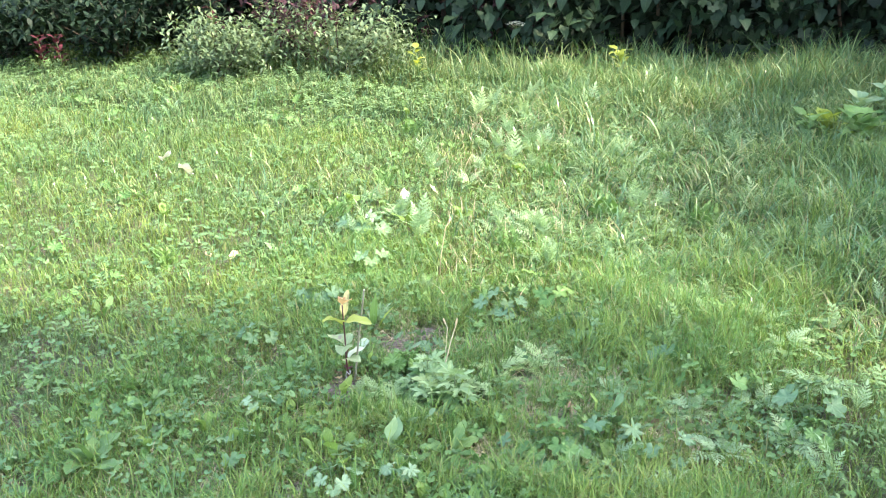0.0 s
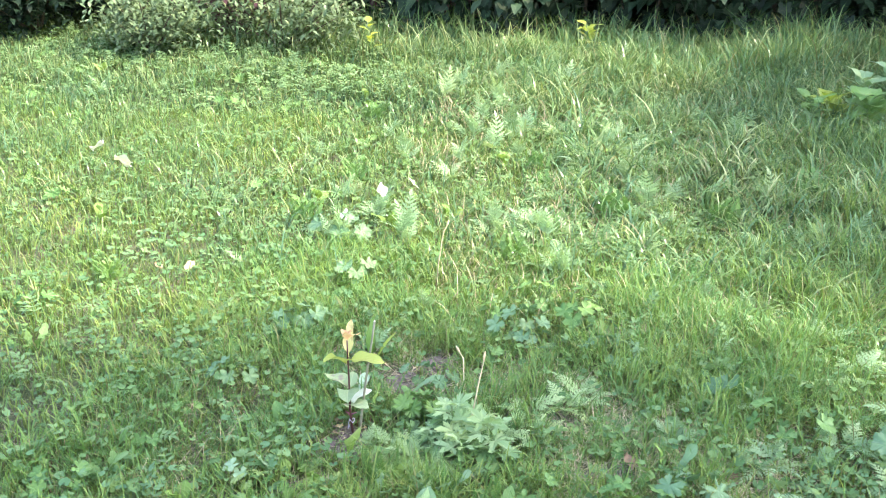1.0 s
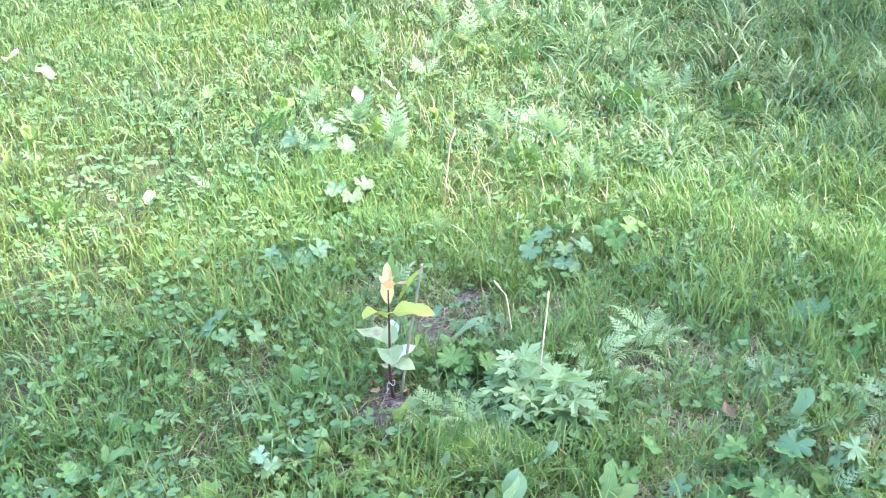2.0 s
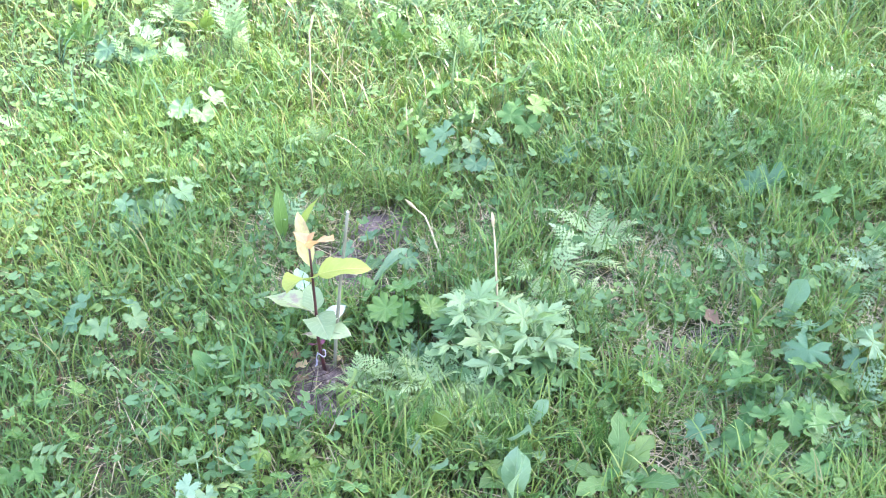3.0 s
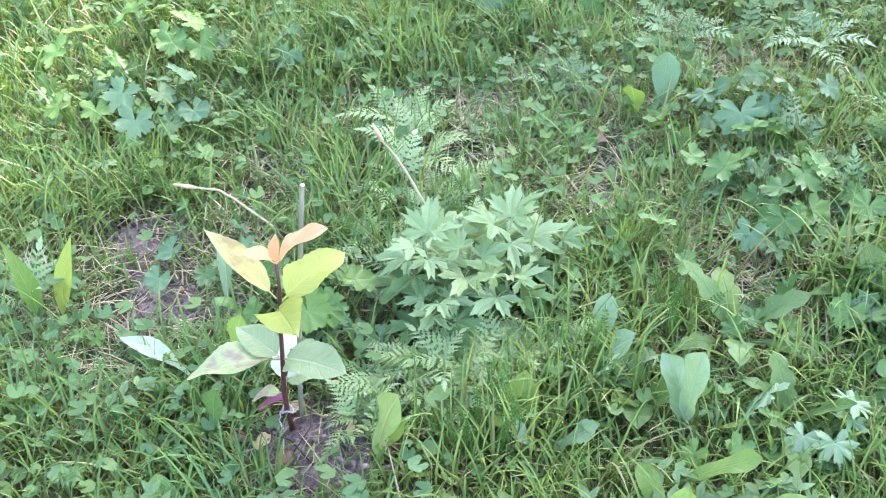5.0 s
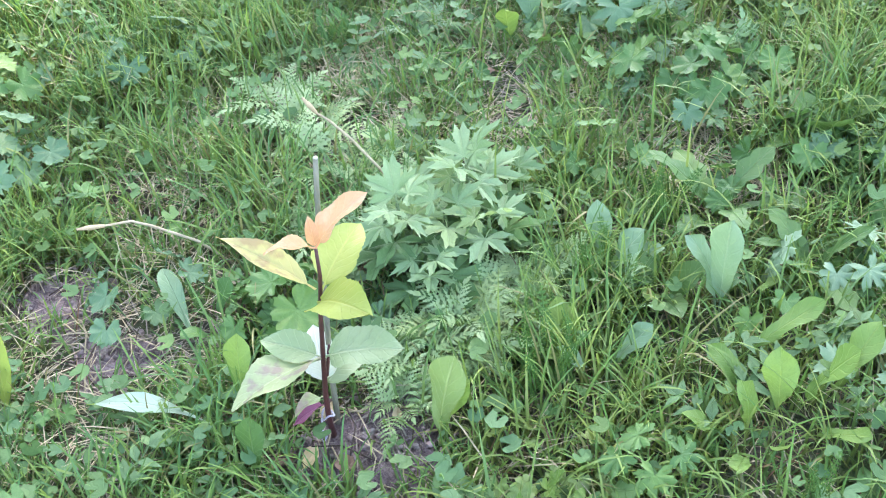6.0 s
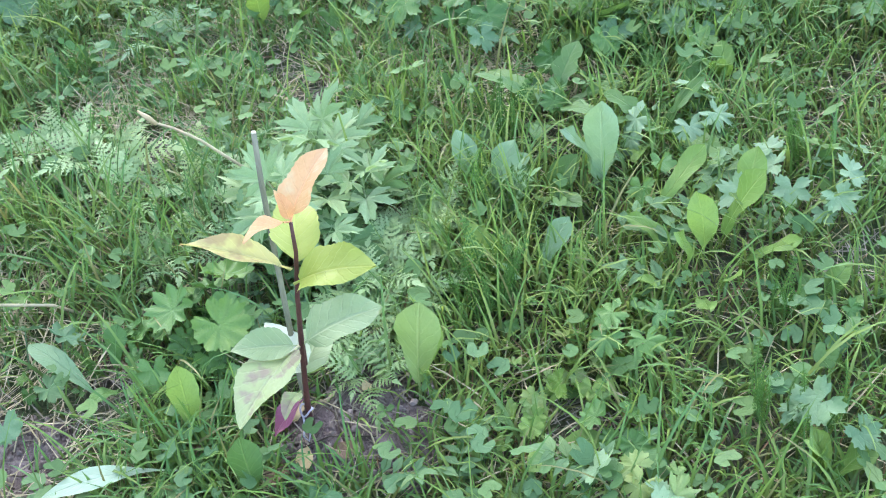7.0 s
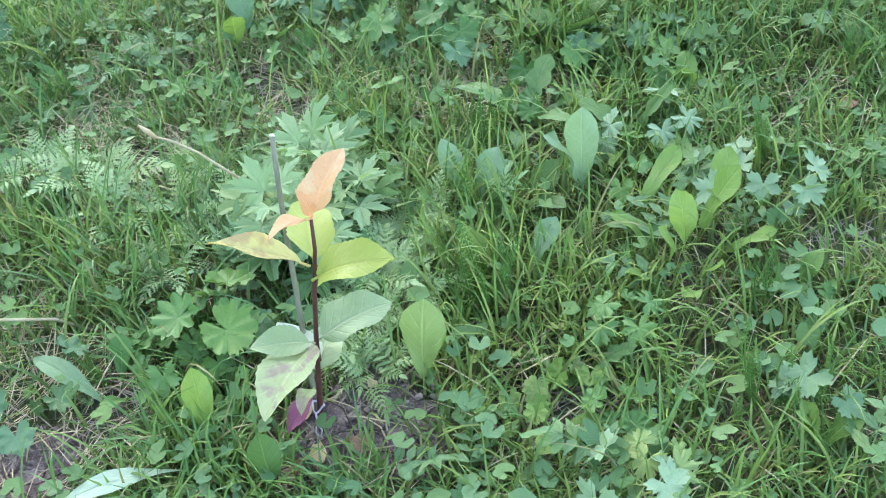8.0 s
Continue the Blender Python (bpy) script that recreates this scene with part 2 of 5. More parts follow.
# the sapling's own leaves, from its orange tip down to the old pale ones
M_SAP_ORANGE = leaf_material("young_orange_leaf", (0.66, 0.31, 0.15), (0.78, 0.48, 0.28), 0.35, 0.4, 0.38, False, 7.0, (0.72, 0.55, 0.35))
M_SAP_YELLOW = leaf_material("pale_yellow_leaf", (0.62, 0.56, 0.24), (0.76, 0.69, 0.38), 0.3, 0.4, 0.4, False, 7.0, (0.46, 0.30, 0.18))
M_SAP_LIME = leaf_material("yellow_green_leaf", (0.36, 0.43, 0.09), (0.48, 0.53, 0.15), 0.35, 0.4, 0.38, False, 7.0)
M_SAP_GREEN = leaf_material("soft_green_leaf", (0.25, 0.34, 0.17), (0.38, 0.46, 0.27), 0.4, 0.3, 0.36, False, 7.0)
M_SAP_OLD = leaf_material("old_spotted_leaf", (0.31, 0.39, 0.18), (0.45, 0.51, 0.28), 0.4, 0.3, 0.36, False, 7.0, (0.30, 0.21, 0.20))
# pale underside, made whiter still to carry the sun's glow in its colour
M_SAP_PALE_LIT = leaf_material("pale_underside_lit", (0.66, 0.69, 0.60), (0.79, 0.81, 0.73), 0.3, 0.35, 0.4, False, 7.0)
M_SAP_PURPLE = leaf_material("purple_leaf", (0.17, 0.05, 0.10), (0.26, 0.09, 0.16), 0.3, 0.25, 0.42, False, 7.0)


# ---- mesh tools ----
def fast_mesh(name, verts, faces, uvs, material):
    """A mesh from arrays. faces: arrays of quads and of triangles; uvs: one for each vertex."""
    me = bpy.data.meshes.new(name)
    faces = [np.asarray(f, np.int32) for f in faces if len(f)]
    index = np.concatenate([f.ravel() for f in faces])
    sizes = np.concatenate([np.full(len(f), f.shape[1], np.int32) for f in faces])
    me.vertices.add(len(verts))
    me.vertices.foreach_set("co", np.ascontiguousarray(verts, np.float32).ravel())
    me.loops.add(len(index))
    me.loops.foreach_set("vertex_index", index)
    me.polygons.add(len(sizes))
    me.polygons.foreach_set("loop_start", np.concatenate([[0], np.cumsum(sizes)[:-1]]).astype(np.int32))
    me.polygons.foreach_set("use_smooth", np.ones(len(sizes), bool))
    layer = me.uv_layers.new(name="UVMap")
    layer.data.foreach_set("uv", np.asarray(uvs, np.float32)[index].ravel())
    me.update(calc_edges=True)
    me.materials.append(material)
    return me


def lattice(x, y, cell, seed):
    """Smooth noise between 0 and 1."""
    x, y = np.asarray(x, float) / cell + 100, np.asarray(y, float) / cell + 100
    i, j = np.floor(x), np.floor(y)
    u, v = x - i, y - j
    u, v = u * u * (3 - 2 * u), v * v * (3 - 2 * v)

    def corner(a, b):
        s = np.sin(a * 127.1 + b * 311.7 + seed * 74.7) * 43758.5453
        return s - np.floor(s)

    low = corner(i, j) * (1 - u) + corner(i + 1, j) * u
    high = corner(i, j + 1) * (1 - u) + corner(i + 1, j + 1) * u
    return low * (1 - v) + high * v


def ramped(value, start, end):
    s = np.clip((np.asarray(value, float) - start) / (end - start), 0, 1)
    return s * s * (3 - 2 * s)


def height(x, y):
    """The ground's height."""
    z = 0.03 * (lattice(x, y, 0.9, 1) - 0.5) + 0.012 * (lattice(x, y, 0.22, 2) - 0.5)
    z = z * ramped(np.hypot(x, y), 0.02, 0.5)
    return z + 0.012 * np.exp(-((np.asarray(x, float) + 0.02) ** 2 + (np.asarray(y, float) + 0.03) ** 2) / 0.012)


def part(name, data, parent, matrix=None, label=""):
    ob = new(name, data)
    ob.parent = parent
    if matrix is not None:
        ob.matrix_basis = matrix
    return tagged(ob, label)


def thing(name, x, y, label, category, group="", turn=0.0):
    root = new(name)
    root.empty_display_size = 0.02
    root.matrix_basis = pose(x, y, float(height(x, y)), 0, 0, turn)
    return tagged(root, label, category, group)


def tube(points, radii, sides=7):
    """A closed round stem through the points."""
    points = [Vector(p) for p in points]
    verts, quads, uvs = [], [], []
    for k, (p, r) in enumerate(zip(points, radii)):
        way = (points[min(k + 1, len(points) - 1)] - points[max(k - 1, 0)]).normalized()
        a = way.cross(Vector((0.31, 0.87, 0.12))).normalized()
        b = way.cross(a)
        for s in range(sides):
            t = 2 * math.pi * s / sides
            verts.append(tuple(p + (a * math.cos(t) + b * math.sin(t)) * r))
            uvs.append((k / (len(points) - 1), s / sides))
    for k in range(len(points) - 1):
        for s in range(sides):
            quads.append((k * sides + s, k * sides + (s + 1) % sides, (k + 1) * sides + (s + 1) % sides, (k + 1) * sides + s))
    tris = []
    for k, flip in ((0, True), (len(points) - 1, False)):
        c = len(verts)
        verts.append(tuple(points[k]))
        uvs.append((k / (len(points) - 1), 0.5))
        for s in range(sides):
            a, b = k * sides + s, k * sides + (s + 1) % sides
            tris.append((c, b, a) if flip else (c, a, b))
    return np.array(verts), [np.array(quads), np.array(tris)], np.array(uvs)


PROFILES = {
    "oval": lambda s: np.sin(np.pi * s ** 0.85) ** 0.75,
    "heart": lambda s: np.minimum(1, (s / 0.22 + 0.001) ** 0.6) * np.cos(np.pi / 2 * s ** 2.0) ** 0.9,
    "lance": lambda s: np.sin(np.pi * s ** 0.8) ** 1.1,
    "spoon": lambda s: np.sin(np.pi * s ** 1.7) ** 0.7 * 0.92 + 0.08 * (1 - s),
    "pointed": lambda s: (np.sin(np.pi * s ** 0.62) ** 0.9) * (1 - 0.35 * s),
}


def blade_leaf(shape, width, rows=10, cols=4, teeth=0.0, lobes=0, depth=0.6, sweep=0.0, fold=0.25, start=0.35, droop=0.9, wave=0.0, stalk=0.12, seed=0):
    """A leaf of length 1 along +y with its face up: verts, faces, uvs. droop: how far it bows, in radians."""
    rng = np.random.default_rng(seed)
    s = np.linspace(0, 1, rows + 1)
    w = PROFILES[shape](np.clip(s, 1e-4, 1 - 1e-4)) * width / 2
    if lobes:
        w = w * (1 - depth + depth * np.abs(np.sin(np.pi * lobes * s)) ** 0.7)
    if teeth:
        w = w * (1 + teeth * np.where(np.arange(rows + 1) % 2 == 0, 1, -1) * rng.uniform(0.6, 1.2, rows + 1))
    w[-1] = width * 0.01
    w[0] = max(w[0], width * 0.03)
    angle = start - droop * s
    step = (1 - stalk) / rows
    ys = stalk * np.cos(start) + np.concatenate([[0], np.cumsum(np.cos(angle[:-1]) * step)])
    zs = stalk * np.sin(start) + np.concatenate([[0], np.cumsum(np.sin(angle[:-1]) * step)])
    v = np.linspace(-1, 1, cols + 1)
    side = 0.06 * rng.standard_normal()
    px = w[:, None] * v[None, :] + side * (s[:, None] ** 2) * width
    py = ys[:, None] + sweep * np.abs(px)
    pz = zs[:, None] + fold * np.abs(px) + wave * width * np.sin(s[:, None] * 9 + seed) * v[None, :] * np.abs(v[None, :])
    verts = np.stack([px, py, pz], -1).reshape(-1, 3)
    uvs = np.stack([np.broadcast_to(s[:, None], px.shape), np.broadcast_to((v[None, :] + 1) / 2, px.shape)], -1).reshape(-1, 2)
    a = (np.arange(rows)[:, None] * (cols + 1) + np.arange(cols)[None, :]).ravel()
    quads = np.stack([a, a + 1, a + cols + 2, a + cols + 1], -1)
    if stalk > 0:
        tv, tf, tu = tube([(0, 0, 0), (0, stalk * 0.5 * math.cos(start), stalk * 0.5 * math.sin(start)), (0, ys[0] + 0.02, zs[0])], [width * 0.035, width * 0.03, width * 0.025], 4)
        quads = np.concatenate([quads, tf[0] + len(verts)])
        verts, uvs = np.concatenate([verts, tv]), np.concatenate([uvs, np.full((len(tv), 2), 0.5)])
    return verts, [quads], uvs


def palm_edge(radius, fingers, cut, teeth, saw, gap, steps, rng):
    """Angles and radii of a lobed leaf's edge, with a tooth at every second step."""
    n = fingers * steps
    u = np.linspace(0, 1, n + 1)
    th = np.radians(np.linspace(-180 + gap / 2, 180 - gap / 2, n + 1)) + math.pi / 2
    lobe = np.abs(np.sin(np.pi * fingers * u)) ** (1.2 if cut > 0.5 else 0.8)
    r = radius * (1 - cut + cut * lobe) * (1 + teeth * rng.standard_normal(n + 1)) * (1 - 0.14 * np.abs(2 * u - 1))
    return th, r * (1 + saw * np.where(np.arange(n + 1) % 2 == 0, -0.6, 0.6) * rng.uniform(0.6, 1.3, n + 1))


def palm_leaf(radius, fingers, cut, teeth=0.06, cup=0.25, gap=50, lean=0.25, seed=0, steps=4, stalk=1.0, saw=0.0):
    """A round lobed leaf on an upright stalk of length 1: the blade spreads from the stalk's top."""
    rng = np.random.default_rng(seed)
    n = fingers * steps
    th, r = palm_edge(radius, fingers, cut, teeth, saw, gap, steps, rng)
    verts, uvs = [], []
    top = np.array([0.12 * lean, 0.3 * lean, stalk])
    for f in (0.45, 0.78, 1.0):
        rr = r * f if f > 0.5 else radius * 0.45 * (1 - cut * 0.3) * np.ones(n + 1)
        zz = cup * rr * f + 0.10 * radius * np.sin(th * fingers + seed) * f * f
        p = np.stack([np.cos(th) * rr, np.sin(th) * rr, zz], -1)
        verts.append(p)
        uvs.append(np.stack([np.linspace(0, 1, n + 1), np.full(n + 1, 0.5 + f / 2)], -1))
    verts, uvs = np.concatenate(verts), np.concatenate(uvs)
    c, s = math.cos(-lean), math.sin(-lean)
    verts = np.stack([verts[:, 0], verts[:, 1] * c - verts[:, 2] * s, verts[:, 1] * s + verts[:, 2] * c], -1) + top
    verts, uvs = np.concatenate([verts, [top]]), np.concatenate([uvs, [[0.5, 0.5]]])
    k, m = np.arange(n), n + 1
    quads = np.concatenate([np.stack([k + b * m, k + (b + 1) * m, k + 1 + (b + 1) * m, k + 1 + b * m], -1) for b in (0, 1)])
    tris = np.stack([np.full(n, 3 * m), k, k + 1], -1)[:, [0, 1, 2]]
    tv, tf, tu = tube([(0, 0, 0), (0.05 * lean, 0.1 * lean, stalk * 0.5), tuple(top)], [radius * 0.05, radius * 0.045, radius * 0.04], 4)
    quads = np.concatenate([quads, tf[0] + len(verts)])
    return np.concatenate([verts, tv]), [quads, tris], np.concatenate([uvs, np.full((len(tv), 2), 0.5)])


def frond(pairs=8, sub=7, spread=0.5, start=0.7, droop=0.9, fine=1.0, seed=0):
    """A feathery leaf of length 1: a rib, side ribs and small pointed leaflets."""
    rng = np.random.default_rng(seed)
    count = 20
    ang = start - droop * np.linspace(0, 1, count)
    rib = np.concatenate([[[0, 0, 0]], np.cumsum(np.stack([0 * ang, np.cos(ang), np.sin(ang)], -1) / count, 0)])
    tv, tf, tu = tube([tuple(p) for p in rib[::4]], np.linspace(0.012, 0.004, 6), 4)
    verts, quads, uvs = [tv], [tf[0]], [np.full((len(tv), 2), 0.5)]
    base = len(tv)

    def leaflet(root, way, up, length, width):
        nonlocal base
        side = np.cross(way, up)
        side /= np.linalg.norm(side) + 1e-9
        mid = root + way * length * 0.45
        pts = [root, mid + side * width - up * length * 0.05, root + way * length - up * length * 0.12, mid - side * width - up * length * 0.05]
        verts.append(np.array(pts))
        uvs.append(np.array([[0, 0.5], [0.5, 1], [1, 0.5], [0.5, 0]]))
        quads.append(np.array([[base, base + 1, base + 2, base + 3]]))
        base += 4

    for i in range(pairs):
        f = 0.28 + 0.7 * i / pairs
        root = rib[int(f * count)]
        fwd = rib[min(int(f * count) + 1, count)] - rib[int(f * count)]
        fwd = fwd / (np.linalg.norm(fwd) + 1e-9)
        long = spread * (1 - (f - 0.2)) ** 0.9 * rng.uniform(0.85, 1.1)
        up = np.cross(np.array([1.0, 0, 0]), fwd)
        for sgn in (-1, 1):
            way = fwd * 0.55 + np.array([sgn * 1.0, 0, 0]) + up * 0.05
            way /= np.linalg.norm(way)
            for j in range(sub):
                g = (j + 0.7) / sub
                p = root + way * long * g - up * long * 0.12 * g * g
                size = 0.062 * fine * (1 - 0.45 * g) * (1.25 - 0.65 * f)
                for q in (-1, 1):
                    d = way * 0.75 + q * np.cross(up, way) * 0.9 + up * rng.normal(0, 0.12)
                    leaflet(p, d / np.linalg.norm(d), up, size, size * 0.36)
            leaflet(root, way, up, long, 0.006)
    return np.concatenate(verts), [np.concatenate(quads)], np.concatenate(uvs)


def parsley_leaf(pairs, seed, droop):
    """A divided leaf of length 1: a rib with toothed leaflets in pairs, the lowest the longest."""
    rng = np.random.default_rng(seed)
    bow = lambda f: 0.65 - droop * f  # noqa: E731
    rib = [(0.0, 0.0, 0.0)]
    for k in range(10):
        a = bow(k / 10)
        rib.append((0.0, rib[-1][1] + 0.1 * math.cos(a), rib[-1][2] + 0.1 * math.sin(a)))
    items = [tube(rib[::2], np.linspace(0.011, 0.004, 6), 4)]
    for k in range(pairs):
        f = 0.34 + 0.6 * k / pairs
        y, z = np.interp(f * 10, range(11), [p[1] for p in rib]), np.interp(f * 10, range(11), [p[2] for p in rib])
        for sgn in (-1, 1):
            long = 0.40 * (1.12 - f) ** 0.8 * rng.uniform(0.88, 1.1)
            lobe = blade_leaf("pointed", 0.40, 10, 2, 0.0, 5, 0.74, 0.5, fold=0.12, start=0.1, droop=0.5, stalk=0, seed=seed + k)
            m = pose(0, y, z, math.degrees(bow(f)), 0, 0) @ pose(0, 0, 0, 0, 0, -sgn * (62 - 22 * f + rng.uniform(-6, 6))) @ pose(0, 0, 0, rng.uniform(-6, 10), sgn * 8, 0) @ Matrix.Scale(long, 4)
            items.append(moved(lobe, m))
    items.append(moved(blade_leaf("pointed", 0.5, 10, 2, 0.0, 4, 0.55, 0.4, fold=0.12, start=0.1, droop=0.4, stalk=0, seed=seed), pose(*rib[9], math.degrees(bow(0.9)), 0, 0) @ Matrix.Scale(0.2, 4)))
    return joined(items)


def joined(items):
    verts, quads, tris, uvs, base = [], [], [], [], 0
    for v, f, u in items:
        verts.append(v)
        uvs.append(u)
        for g in f:
            if len(g):
                (quads if np.asarray(g).shape[1] == 4 else tris).append(np.asarray(g) + base)
        base += len(v)
    return np.concatenate(verts), [np.concatenate(quads) if quads else [], np.concatenate(tris) if tris else []], np.concatenate(uvs)


def moved(item, m):
    v, f, u = item
    r = np.array(m.to_3x3())
    return v @ r.T + np.array(m.translation), f, u


def cut_leaf(seed, wob):
    """A leaf of length 1 along +y: a fan of five deep, coarsely toothed lobes that bow down at their tips."""
    rng = np.random.default_rng(seed)
    lobes, steps = 5, 8
    n = lobes * steps
    th, r = palm_edge(0.62, lobes, 0.50, 0.04, 0.20, 110 + 20 * wob, steps, rng)
    u = np.linspace(0, 1, n + 1)
    tall = np.array([0.85, 1.0, 1.12, 1.0, 0.85])[np.minimum((u * lobes).astype(int), lobes - 1)] * rng.uniform(0.92, 1.08, n + 1)
    verts, uvs = [], []
    for f in (0.3, 0.65, 1.0):
        rr = (0.62 * 0.3 if f == 0.3 else r * tall * f) * np.ones(n + 1)
        keel = 0.24 * rr * np.abs(np.cos(np.pi * lobes * u))
        zz = 0.12 * rr + keel - (0.42 + 0.12 * wob) * rr ** 2
        verts.append(np.stack([np.cos(th) * rr, 0.34 + np.sin(th) * rr, zz], -1))
        uvs.append(np.stack([np.full(n + 1, f), 0.5 + 0.5 * np.abs(np.cos(np.pi * lobes * u))], -1))
    verts.append(np.array([[0, 0.34, 0.0]]))
    uvs.append(np.array([[0.0, 0.5]]))
    k, m = np.arange(n), n + 1
    quads = np.concatenate([np.stack([k + b * m, k + (b + 1) * m, k + 1 + (b + 1) * m, k + 1 + b * m], -1) for b in (0, 1)])
    tris = np.stack([np.full(n, 3 * m), k, k + 1], -1)
    return joined([(np.concatenate(verts), [quads, tris], np.concatenate(uvs)), tube([(0, 0, -0.02), (0, 0.18, 0.02), (0, 0.36, 0.0)], [0.016, 0.013, 0.010], 4)])


SHAPES = {}
TIPS = {}


def shape(kind, variant, material):
    """One shared mesh for each kind of leaf, variant and material."""
    key = (kind, variant, material.name)
    if key not in SHAPES:
        s = variant * 7 + 3
        wob = (variant % 4 - 1.5) / 1.5
        if kind == "sorrel":
            made = blade_leaf("spoon", 0.36 + 0.04 * wob, 12, 4, 0.03, fold=0.12, start=0.3, droop=0.5 + 0.25 * wob, wave=0.12, stalk=0.2, seed=s)
        elif kind == "dandelion":
            made = blade_leaf("spoon", 0.27 + 0.04 * wob, 16, 4, 0.05, lobes=4, depth=0.38, sweep=-0.25, fold=0.2, start=0.45, droop=1.0 + 0.3 * wob, wave=0.06, stalk=0.1, seed=s)
        elif kind == "plantain":
            made = blade_leaf("oval", 0.45, 10, 4, 0.02, fold=0.2, start=0.4, droop=0.8 + 0.3 * wob, wave=0.05, stalk=0.22, seed=s)
        elif kind == "cut":
            made = cut_leaf(s, wob)
        elif kind == "narrow":
            made = blade_leaf("lance", 0.16, 10, 2, 0.03, fold=0.3, start=0.3, droop=0.7 + 0.3 * wob, stalk=0.04, seed=s)
        elif kind == "strap":
            made = blade_leaf("spoon", 0.21, 14, 4, 0.02, fold=0.12, start=0.5, droop=0.95 + 0.2 * wob, wave=0.08, stalk=0.06, seed=s)
        elif kind == "simple":
            made = blade_leaf("pointed", 0.55, 8, 4, 0.05, fold=0.2, start=0.3, droop=0.7 + 0.2 * wob, wave=0.06, stalk=0.1, seed=s)
        elif kind == "sap":
            made = blade_leaf("heart", 0.60 + 0.05 * wob, 22, 6, 0.028, fold=0.28, start=0.25, droop=0.65 + 0.3 * wob, wave=0.06, stalk=0.1, seed=s)
        elif kind == "fallen":
            made = blade_leaf("oval", 0.6, 9, 4, 0.04, fold=0.3, start=0.1, droop=-0.5 + 0.4 * wob, wave=0.15, stalk=0.1, seed=s)
        elif kind == "mantle":
            made = palm_leaf(0.44, 9, 0.20, 0.04, 0.24, 22, 0.35, s, 6, saw=0.07)
        elif kind == "ivy":
            made = palm_leaf(0.46, 7, 0.22, 0.05, 0.18, 45, 0.35, s, 6, saw=0.08)
        elif kind == "maple":
            made = palm_leaf(0.40, 5, 0.36, 0.05, 0.14, 40, 0.35, s, 8, saw=0.16)
        elif kind == "hand":
            made = palm_leaf(0.42, 7, 0.44, 0.05, -0.1, 50, 0.3, s, 6, saw=0.14)
        elif kind == "parsley":
            made = parsley_leaf(6, s, 0.95 + 0.2 * wob)
        elif kind == "arched":
            made = parsley_leaf(7, s, 1.45 + 0.2 * wob)
        elif kind == "yarrow":
            made = frond(15, 2, 0.11, 1.15, 0.7 + 0.3 * wob, 0.65, s)
        elif kind == "elder":
            made = frond(3, 1, 0.34, 0.8, 0.9 + 0.2 * wob, 4.6, s)
        SHAPES[key] = fast_mesh(kind + "_leaf", *made, material)
        far = made[0][np.argmax((made[0] ** 2).sum(1))]
        TIPS[key] = (float(far[1]), float(far[2]))
    return SHAPES[key]


def leaf(parent, kind, material, at=(0, 0, 0), az=0.0, elev=0.0, size=0.1, wide=1.0, roll=0.0, variant=0, name="leaf", label=""):
    """A leaf as a part. az: the way it points, in degrees from +x; elev: how far it is tipped up."""
    m = Matrix.Translation(at) @ pose(0, 0, 0, 0, 0, az - 90) @ pose(0, 0, 0, elev, 0, 0) @ pose(0, 0, 0, 0, roll, 0) @ Matrix.Diagonal((size * wide, size, size, 1))
    return part(name, shape(kind, variant, material), parent, m, label)


# ---- ground ----
def build_ground():
    t = np.linspace(-1, 1, 221)
    line = np.sinh(t * 6.2) / np.sinh(6.2) * 600
    gx, gy = np.meshgrid(line, line + 1.5, indexing="ij")
    n = len(line)
    far = ramped(np.hypot(gx, gy), 9, 30)
    gz = height(gx, gy) * (1 - far) - 0.012
    verts = np.stack([gx, gy, gz], -1).reshape(-1, 3)
    a = (np.arange(n - 1)[:, None] * n + np.arange(n - 1)[None, :]).ravel()
    quads = np.stack([a, a + n, a + n + 1, a + 1], -1)
    ob = new("ground", fast_mesh("ground", verts, [quads], verts[:, :2] * 0.1, M_GROUND))
    return tagged(ob, "garden ground with brown thatch and moss", "ground", kind="structure")


build_ground()

# bare places: x, y, radius
BARE = [(0.0, -0.048, 0.075), (0.12, 0.45, 0.085), (0.04, 0.32, 0.075), (0.10, 0.22, 0.04), (0.09, -0.63, 0.045), (0.70, 0.02, 0.05), (-0.10, 0.24, 0.035),
        (0.52, 0.22, 0.06), (-0.05, -0.27, 0.04), (0.62, -0.02, 0.04)]


def openness(x, y):
    """1 on bare soil, 0 under full growth."""
    bare = np.zeros_like(np.asarray(x, float))
    for bx, by, r in BARE:
        bare = np.maximum(bare, 1 - ramped(np.hypot(x - bx, y - by) + 0.03 * (lattice(x, y, 0.04, 9) - 0.5), r * 0.6, r * 1.25))
    return bare


# short, thin growth over pale thatch: x, y, radius
THIN = [(0.70, 0.14, 0.30), (0.30, 0.40, 0.12), (0.56, 0.36, 0.16), (0.03, 0.36, 0.20), (0.75, -0.22, 0.22), (0.52, -0.33, 0.14), (1.15, 0.08, 0.34)]


def thinness(x, y):
    """1 where the growth is short and thin, 0 elsewhere."""
    thin = np.zeros_like(np.asarray(x, float))
    for tx, ty, r in THIN:
        thin = np.maximum(thin, 1 - ramped(np.hypot(x - tx, y - ty) + 0.12 * (lattice(x, y, 0.09, 12) - 0.5), r * 0.55, r * 1.1))
    return thin


